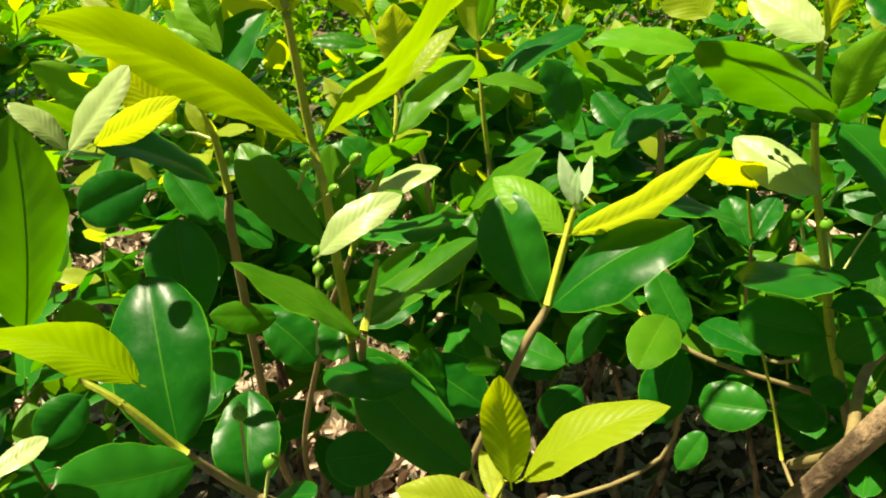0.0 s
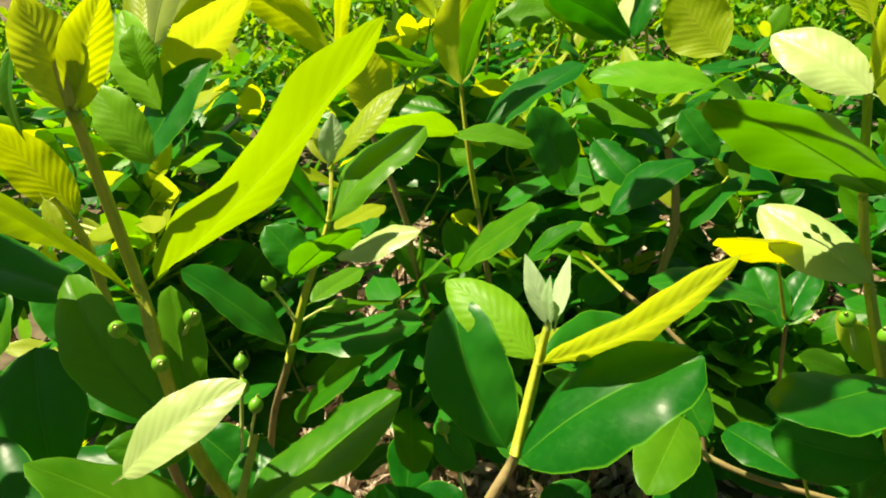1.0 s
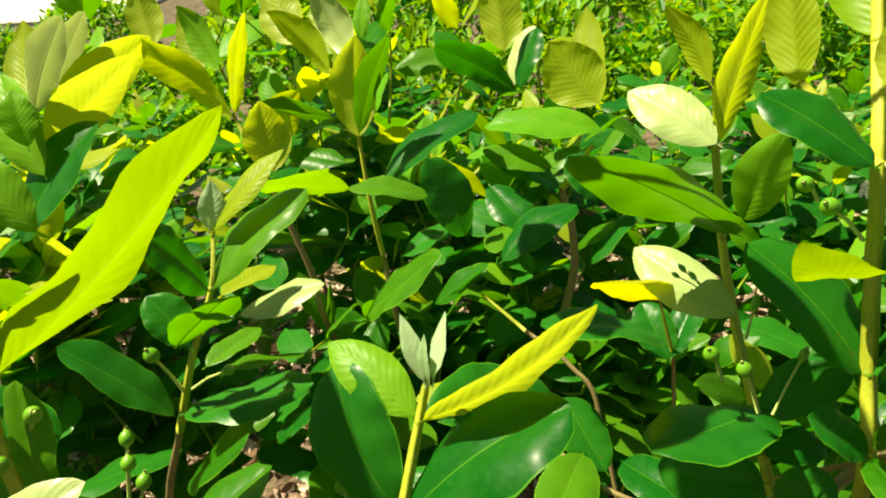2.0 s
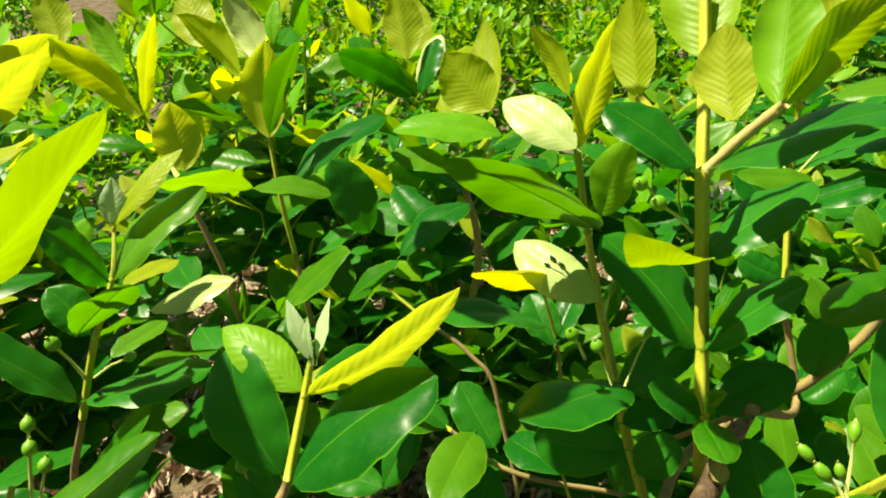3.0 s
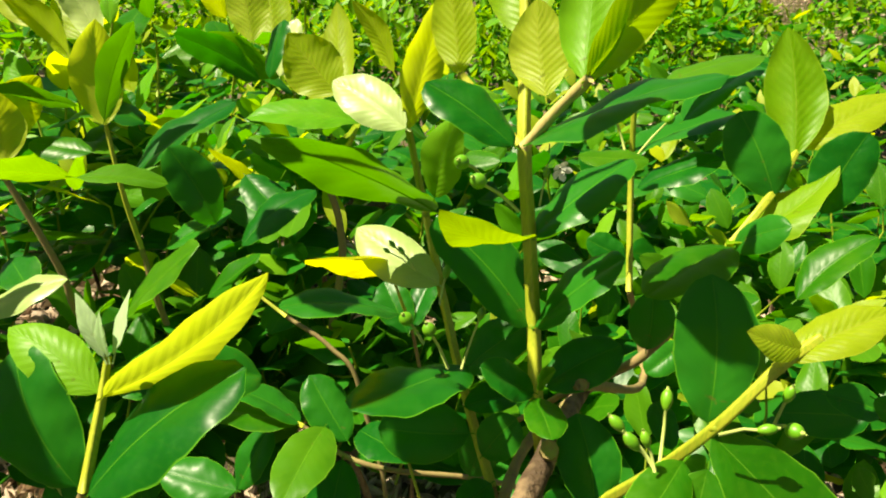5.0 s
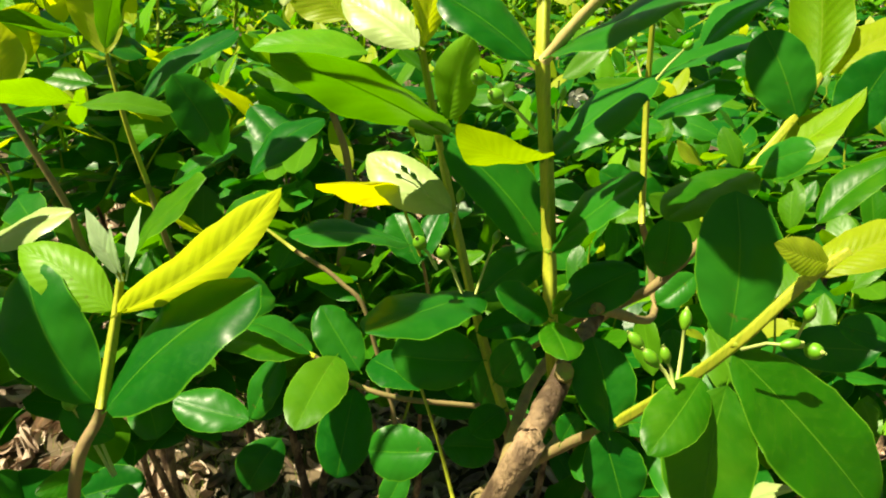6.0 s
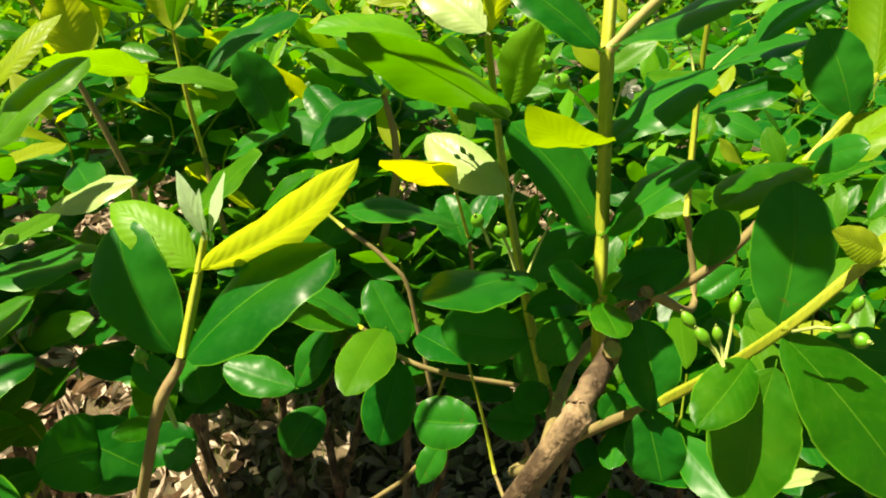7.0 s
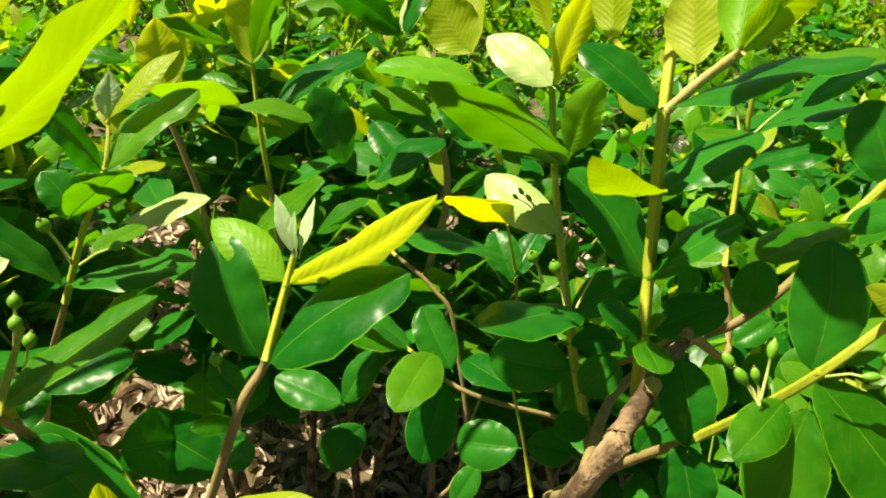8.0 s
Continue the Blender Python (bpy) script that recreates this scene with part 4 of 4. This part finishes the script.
fruit(twigb, (0.0153, 0.5281, 1.1365), (0.0245, 0.5395, 1.0967), 0.0048)
fruit(twigb, (0.0568, 0.535, 1.1159), (0.023, 0.5546, 1.0869), 0.0044)
fruit(twigu, (-0.0096, 0.5164, 1.0825), (-0.0105, 0.4741, 1.0087), 0.0048)
fruit(twigu, (-0.0083, 0.5065, 1.0708), (-0.0102, 0.4735, 1.0094), 0.0048)
fruit(twigu, (0.0008, 0.5, 1.0607), (-0.0101, 0.4733, 1.0097), 0.0048)
fruit(stemn, (0.0531, 0.3554, 1.2406), (0.0148, 0.3982, 1.1806), 0.0035)
fruit(stemn, (0.0432, 0.3462, 1.2291), (0.0114, 0.3971, 1.1801), 0.0035)
fruit(stemn, (0.0303, 0.3504, 1.24), (0.0069, 0.399, 1.1848), 0.0035)
fruit(stemp, (-0.0327, 0.3572, 1.0654), (-0.0313, 0.3415, 1.0152), 0.0048)
fruit(stemp, (-0.0053, 0.3217, 1.0626), (-0.0131, 0.3209, 1.0315), 0.0048)
fruit(stemf, (0.388, 0.4727, 1.2353), (0.4239, 0.4894, 1.2048), 0.0048)
fruit(stemf, (0.383, 0.4886, 1.2411), (0.4056, 0.5086, 1.2215), 0.0045)
fruit(stemt, (0.4013, 0.481, 1.1352), (0.3887, 0.477, 1.095), 0.0033)
fruit(stemt, (0.3634, 0.475, 1.1334), (0.3786, 0.4761, 1.0985), 0.0045)
fruit(stemt, (0.3542, 0.4969, 1.1284), (0.37, 0.5057, 1.0989), 0.0048)
fruit(stemt, (0.3881, 0.5174, 1.1484), (0.3815, 0.509, 1.128), 0.0035)
fruit(spray, (0.4727, 0.374, 1.1366), (0.4628, 0.3558, 1.1072), 0.0042)
fruit(spray, (0.4288, 0.3562, 1.1452), (0.4468, 0.3403, 1.124), 0.0039)
fruit(spray, (0.4312, 0.345, 1.1427), (0.4426, 0.3363, 1.1284), 0.0042)
fruit(spray, (0.4345, 0.3396, 1.1486), (0.4389, 0.3327, 1.1323), 0.0032)
fruit(spray, (0.4791, 0.3134, 1.1686), (0.4598, 0.3214, 1.1626), 0.0033)
fruit(spray, (0.5376, 0.3539, 1.1434), (0.5358, 0.3546, 1.1199), 0.0039)
fruit(spray, (0.5361, 0.3414, 1.1278), (0.5353, 0.3542, 1.1203), 0.0048)
fruit(stemv, (0.6618, 0.6712, 1.1945), (0.6232, 0.6627, 1.1583), 0.0048)
fruit(stemv, (0.6092, 0.6829, 1.1944), (0.6174, 0.6634, 1.1579), 0.0048)
fruit(hero, (0.12, 0.5156, 1.0238), (0.1365, 0.4988, 0.9643), 0.0048)
fruit(twigu, (0.1229, 0.5353, 0.9926), (0.1354, 0.5084, 0.9544), 0.0048)
fruit(stemq, (-0.1022, 0.5205, 1.1842), (-0.0732, 0.5169, 1.1778), 0.0048)
fruit(stemq, (-0.1211, 0.544, 1.175), (-0.0819, 0.5399, 1.1675), 0.0048)
fruit(stemq, (-0.0565, 0.4877, 1.1781), (-0.0584, 0.4812, 1.1682), 0.0043)
fruit(stemt, (0.3684, 0.5639, 1.1422), (0.3759, 0.5495, 1.1323), 0.0025)
fruit(stemt, (0.3627, 0.5692, 1.1457), (0.376, 0.5497, 1.1322), 0.0025)
fruit(stemt, (0.3582, 0.568, 1.1415), (0.3759, 0.5497, 1.1322), 0.0021)
fruit(stemf, (0.4613, 0.5296, 1.2117), (0.4553, 0.5217, 1.1901), 0.0027)
flower(stemf, (0.5316, 0.6371, 1.1658), 0.009)

# ---- filling foliage ----
PROTO = {}
for kind, count in (("old", 6), ("mid", 5), ("young", 4), ("bright", 4)):
    PROTO[kind] = []
    for i in range(count):
        rng = random.Random(900 + i)
        bm = blade(1.0, {"old": 0.52, "mid": 0.46, "young": 0.40, "bright": 0.44}[kind] * rng.uniform(0.9, 1.1), rng.uniform(-0.03, 0.08), rng.uniform(0.1, 0.45), 0.3 * rng.random(), {"old": 0.15, "mid": 0.3, "young": 0.6, "bright": 0.4}[kind], i + 40, 10, 6, 0.0, False)
        mesh = bpy.data.meshes.new("leaf")
        bm.to_mesh(mesh)
        bm.free()
        for p in mesh.polygons:
            p.use_smooth = True
        mesh.materials.append(LEAF[kind])
        PROTO[kind].append(mesh)


def fill_leaf(holder, rng, kind, base, way, size):
    ob = under(new("leaf", rng.choice(PROTO[kind])), holder)
    nrm = Vector((rng.gauss(-0.4, 0.4), rng.gauss(0.15, 0.4), 1))
    if abs(nrm.normalized().dot(way.normalized())) > 0.95:
        nrm = Vector((0.4, -1, 0.2))
    ob.matrix_basis = basis(base, Vector(base) + way, nrm) @ Matrix.Scale(size, 4)
    return ob


def fill_twig(shrub, rng, foot, height, leaves, young_top, upright=0.9):
    """A leafy shoot: a thin stem with opposite pairs of leaves, fresh ones on top."""
    lean = Vector((rng.gauss(0, 0.22), rng.gauss(0, 0.22), 1)).normalized()
    foot = Vector(foot)
    bend = Vector((rng.gauss(0, 0.04), rng.gauss(0, 0.04), 0))
    pts = [foot + lean * height * t + bend * math.sin(2.5 * t) for t in (1.0, 0.75, 0.5, 0.25, 0.0)]
    holder = part("branch", tube(bmesh.new(), pts, 0.0013, 0.0026, 6, 0.05, 1), GREEN_STEM, shrub)
    turn = rng.uniform(0, 3.14)
    pairs = max(1, leaves // 2)
    for k in range(pairs):
        t = 1.0 - 0.95 * k / max(1, pairs)
        at = foot + lean * height * t + bend * math.sin(2.5 * t)
        turn += math.pi / 2 + rng.gauss(0, 0.25)
        for sgn in (0, math.pi):
            a = turn + sgn + rng.gauss(0, 0.15)
            rise = rng.gauss(upright if k == 0 else 0.35 - 0.12 * k, 0.22)
            way = Vector((math.cos(a), math.sin(a), rise)).normalized()
            if k == 0:
                kind = rng.choice(("young", "bright")) if rng.random() < young_top else "mid"
            elif k == 1 and young_top > 0.9:
                kind = rng.choice(("young", "bright", "mid"))
            elif k == 1:
                kind = "mid" if rng.random() < 0.5 else "old"
            else:
                kind = "old" if rng.random() < 0.88 else "mid"
            fill_leaf(holder, rng, kind, at + way * 0.006, way, rng.uniform(0.075, 0.125) * (0.8 if k == 0 else 1.0))


def fill_shrub(x, y, spread, top, twigs, seed, young_top=0.5, low=0.35, label="leafy green guava shrub growing from litter-covered soil"):
    rng = random.Random(seed)
    s = shrub_thing(x, y, label, "guava shrubs")
    # a few woody limbs from the foot
    limbs = []
    for k in range(2):
        a = rng.uniform(0, 6.3)
        end = Vector((x + math.cos(a) * spread * 0.5, y + math.sin(a) * spread * 0.5, top * rng.uniform(0.55, 0.75)))
        limbs.append(end)
        mid = Vector((x, y, 0)).lerp(end, 0.5) + Vector((rng.gauss(0, 0.04), rng.gauss(0, 0.04), 0))
        part("limb", tube(bmesh.new(), spline([end, mid, Vector((x + rng.gauss(0, 0.02), y + rng.gauss(0, 0.02), -0.01))], 5), 0.003, 0.011, 8, 0.08, k), BARK, s)
    for k in range(twigs):
        a, r = rng.uniform(0, 6.3), spread * math.sqrt(rng.random())
        tz = top * (1 - 0.18 * (r / spread) ** 2) * rng.uniform(low + 0.30, 1.0)
        h = rng.uniform(0.10, 0.20)
        fill_twig(s, rng, (x + r * math.cos(a), y + r * math.sin(a), tz - h), h, rng.choice((6, 8, 8, 10)), young_top)
    return s


def unseen_shade_shrub():
    """An unseen taller shrub, added to cast shade: one long shoot arches over its lower neighbours and carries a few
    broad leaves.
    """
    rng = random.Random(404)
    s = shrub_thing(-0.85, 0.42, "unseen tall guava shrub added to cast shade on the lower ones", "guava shrubs")
    fork = Vector((-0.72, 0.44, 1.42))
    part("trunk", tube(bmesh.new(), spline([fork, Vector((-0.86, 0.43, 0.8)), Vector((-0.85, 0.42, -0.01))], 6), 0.006, 0.016, 10, 0.08, 2), BARK, s)
    shoot = part("branch", tube(bmesh.new(), spline([Vector(p) for p in ((0.52, 0.60, 1.47), (0.36, 0.55, 1.50), (0.20, 0.60, 1.51), (0.02, 0.60, 1.51), (-0.30, 0.50, 1.49), fork)], 8), 0.0012, 0.005, 8, 0.05, 1), GREEN_STEM, s)
    # leaf positions picked so their shadows land on particular leaves below
    for x, y, dx, dy, size in ((0.12, 0.585, 0.04, 0.03, 0.10), (0.11, 0.565, -0.04, -0.03, 0.08), (-0.08, 0.52, -0.02, -0.05, 0.09), (0.09, 0.735, -0.01, 0.06, 0.09), (0.205, 0.55, 0.01, -0.05, 0.075), (0.33, 0.445, 0.01, -0.06, 0.08), (0.47, 0.585, 0.05, 0.0, 0.075), (-0.34, 0.46, -0.04, -0.03, 0.10), (-0.26, 0.50, 0.03, 0.04, 0.09), (-0.46, 0.50, -0.03, 0.04, 0.10)):
        way = Vector((dx, dy, rng.uniform(-0.01, 0.01))).normalized()
        ob = under(new("leaf", rng.choice(PROTO["old"])), shoot)
        ob.matrix_basis = basis(Vector((x, y, 1.485)) - way * size * 0.5, Vector((x, y, 1.485)) + way * size * 0.5, (-0.3, 0.1, 1)) @ Matrix.Scale(size, 4)


unseen_shade_shrub()

# upright young shoots on the tops
shoots = random.Random(77)
fill_twig(shrub_d, shoots, (0.161, 1.1963, 1.0584), 0.13, 4, 0.93, 1.7)
fill_twig(shrub_d, shoots, (0.2726, 1.2864, 1.0587), 0.13, 4, 0.93, 1.7)
fill_twig(shrub_d, shoots, (0.3893, 1.161, 1.0941), 0.13, 4, 0.93, 1.7)
fill_twig(shrub_d, shoots, (-0.0709, 1.2666, 1.0842), 0.13, 4, 0.93, 1.7)
fill_twig(shrub_d, shoots, (0.1, 1.2349, 1.0937), 0.13, 4, 0.93, 1.7)
fill_twig(shrub_d, shoots, (-0.3294, 1.2665, 1.1061), 0.13, 4, 0.93, 1.7)
fill_twig(shrub_d, shoots, (-0.2304, 1.2587, 1.1024), 0.13, 4, 0.93, 1.7)
fill_twig(shrub_d, shoots, (-0.0601, 1.2978, 1.0875), 0.13, 4, 0.93, 1.7)

for n, (x, y, top, fresh) in enumerate(((-0.95, 1.05, 1.10, 0.8), (0.04, 1.50, 1.04, 0.5), (0.46, 1.42, 1.02, 0.4), (0.86, 1.22, 1.00, 0.4), (1.22, 0.95, 0.98, 0.3))):
    fill_shrub(x, y, 0.28, top, 34, n + 1, fresh, 0.45)
for n, (x, y, top, fresh) in enumerate(((-1.25, 1.75, 0.98, 0.8), (-0.85, 2.10, 0.98, 0.7), (0.10, 2.30, 0.95, 0.6), (1.00, 1.80, 0.98, 0.5), (1.50, 1.50, 0.98, 0.5), (1.75, 0.95, 0.95, 0.4), (1.65, 2.20, 0.95, 0.5), (2.10, 1.75, 0.92, 0.5), (2.45, 2.30, 0.85, 0.5))):
    fill_shrub(x, y, 0.34, top, 34, n + 20, fresh)
fill_shrub(-0.34, 1.06, 0.20, 1.17, 26, 44, 0.97, 0.55, "tall guava shrub crowded with glowing yellow-green young leaves")
fill_shrub(0.02, 1.22, 0.16, 1.17, 18, 45, 0.97, 0.58, "tall guava shrub crowded with glowing yellow-green young leaves")
fill_shrub(-0.80, 1.22, 0.24, 1.15, 26, 46, 0.97, 0.55, "tall guava shrub crowded with glowing yellow-green young leaves")
fill_shrub(0.34, 1.12, 0.12, 1.12, 10, 47, 0.7, 0.6)
fill_shrub(-0.42, 0.72, 0.14, 1.06, 16, 40, 0.7)
fill_shrub(0.92, 0.68, 0.18, 0.92, 24, 41, 0.3)
for n, (x, y, top) in enumerate(((-0.20, 0.92, 0.90), (0.12, 0.97, 0.90), (0.42, 0.93, 0.90), (0.66, 0.86, 0.88), (0.98, 1.0, 0.85))):
    fill_shrub(x, y, 0.15, top, 20, n + 60, 0.15, 0.60, "low dark-leaved guava shrub in the shade of its neighbours")

for n, (x, y) in enumerate(((2.9, 1.9), (2.7, 2.75), (3.3, 2.4))):
    fill_shrub(x, y, 0.34, 0.96, 24, n + 80, 0.5)


# ---- the far row ----
def far_row():
    """Small-looking shrubs of the next row, thick with sunlit leaves, and an unseen row added behind the camera."""
    # last seven: unseen, added behind the camera to cut brown bounce on near leaves
    spots = ((-1.6, 3.3), (-0.9, 3.0), (-0.3, 3.3), (0.3, 3.1), (0.9, 3.4), (1.5, 3.2), (2.1, 3.5), (-2.3, 3.6), (-3.0, 4.0), (-1.3, 4.3), (-0.4, 4.4), (0.5, 4.5), (-2.4, 4.8), (1.4, 4.7), (2.3, 4.9), (3.1, 4.4), (3.9, 5.2), (3.0, 5.5), (4.7, 6.6), (3.7, 6.7), (2.9, 3.6), (3.7, 4.3), (4.5, 5.6), (4.0, 3.4), (-0.9, 5.6), (0.4, 5.8), (1.6, 6.0), (-2.2, 6.0), (-1.7, -1.5), (-0.8, -1.8), (0.1, -1.7), (1.0, -1.8), (1.9, -1.5), (2.5, -0.5), (-2.3, -0.6))
    for n, (x, y) in enumerate(spots):
        rng = random.Random(300 + n)
        s = shrub_thing(x, y, "sunlit yellow-green guava shrub of a neighbouring row", "far shrubs")
        top = rng.uniform(0.85, 1.1) * (0.66 if x < -0.6 and y > 2.9 else 1.0)
        for k in range(5):
            a = rng.uniform(0, 6.3)
            end = Vector((x + math.cos(a) * 0.25, y + math.sin(a) * 0.25, top * 0.7))
            part("limb", tube(bmesh.new(), [end, Vector((x, y, 0.3)).lerp(end, 0.3), Vector((x, y, -0.01))], 0.003, 0.010, 6, 0.1, k), BARK, s)
        for kind, count in (("old", 280), ("mid", 260), ("bright", 400), ("lime", 380)):
            verts, faces, uvs = [], [], []
            for q in range(count):
                a, r = rng.uniform(0, 6.3), 0.48 * math.sqrt(rng.random())
                lo = {"old": 0.30, "mid": 0.50, "bright": 0.72, "lime": 0.82}[kind]
                z = top * (1 - 0.5 * (r / 0.5) ** 2) * rng.uniform(lo, 1.0)
                L = rng.uniform(0.05, 0.085)
                m = Euler((rng.gauss(0, 0.5), rng.gauss(-0.5, 0.5), rng.uniform(0, 6.3))).to_matrix()
                st = len(verts)
                for i in range(5):
                    w = L * 0.23 * blade_profile(i / 4, 0.3)
                    for j in (-1, 0, 1):
                        p = m @ Vector((i / 4 * L, w * j, 0.3 * w * abs(j)))
                        verts.append((x + r * math.cos(a) + p.x, y + r * math.sin(a) + p.y, z + p.z))
                        uvs.append((i / 4, 0.5 + 0.5 * j))
                for i in range(4):
                    for j in range(2):
                        b = st + i * 3 + j
                        faces.append((b, b + 3, b + 4, b + 1))
            mesh = bpy.data.meshes.new("foliage")
            mesh.from_pydata(verts, [], faces)
            layer = mesh.uv_layers.new(name="UVMap")
            for loop in mesh.loops:
                layer.data[loop.index].uv = uvs[loop.vertex_index]
            mesh.materials.append(LEAF[kind])
            tagged(under(new("foliage", mesh), s), "", "", "", "stuff")


far_row()


def far_tree(x, y):
    """A slim young tree on the open soil: a leaning trunk that forks low, and a thin crown."""
    tree = tagged(new("tree", None), "slim brown-barked young tree on bare littered soil", "tree")
    tree.location = (x, y, 0)
    rng = random.Random(61)
    fork = Vector((x - 0.05, y, 0.55))
    part("trunk", tube(bmesh.new(), spline([fork, Vector((x + 0.03, y, 0.25)), Vector((x, y, -0.05))], 5), 0.06, 0.085, 10, 0.08, 4), BARK, tree)
    ends = [fork + Vector(d) for d in ((-0.5, 0.1, 1.7), (0.45, -0.1, 1.8), (0.1, 0.4, 2.0))]
    for k, end in enumerate(ends):
        part("limb", tube(bmesh.new(), spline([end, fork.lerp(end, 0.5) + Vector((0.06 * (k - 1), 0, 0.05)), fork], 5), 0.02, 0.05, 8, 0.08, k), BARK, tree)
    verts, faces, uvs = [], [], []
    for q in range(1500):
        c = rng.choice(ends) + Vector((rng.gauss(0, 0.35), rng.gauss(0, 0.35), rng.gauss(0.1, 0.3)))
        m = Euler((rng.gauss(0, 0.5), rng.gauss(0.2, 0.5), rng.uniform(0, 6.3))).to_matrix()
        st = len(verts)
        for i in range(4):
            for j in (-1, 0, 1):
                p = c + m @ Vector((i / 3 * 0.1, 0.025 * blade_profile(i / 3, 0.3) * j, 0.008 * abs(j)))
                verts.append(tuple(p))
                uvs.append((i / 3, 0.5 + 0.5 * j))
        for i in range(3):
            for j in range(2):
                faces.append((st + i * 3 + j, st + i * 3 + j + 3, st + i * 3 + j + 4, st + i * 3 + j + 1))
    mesh = bpy.data.meshes.new("crown")
    mesh.from_pydata(verts, [], faces)
    layer = mesh.uv_layers.new(name="UVMap")
    for loop in mesh.loops:
        layer.data[loop.index].uv = uvs[loop.vertex_index]
    mesh.materials.append(LEAF["mid"])
    under(new("crown", mesh), tree)


far_tree(8.4, 8.2)
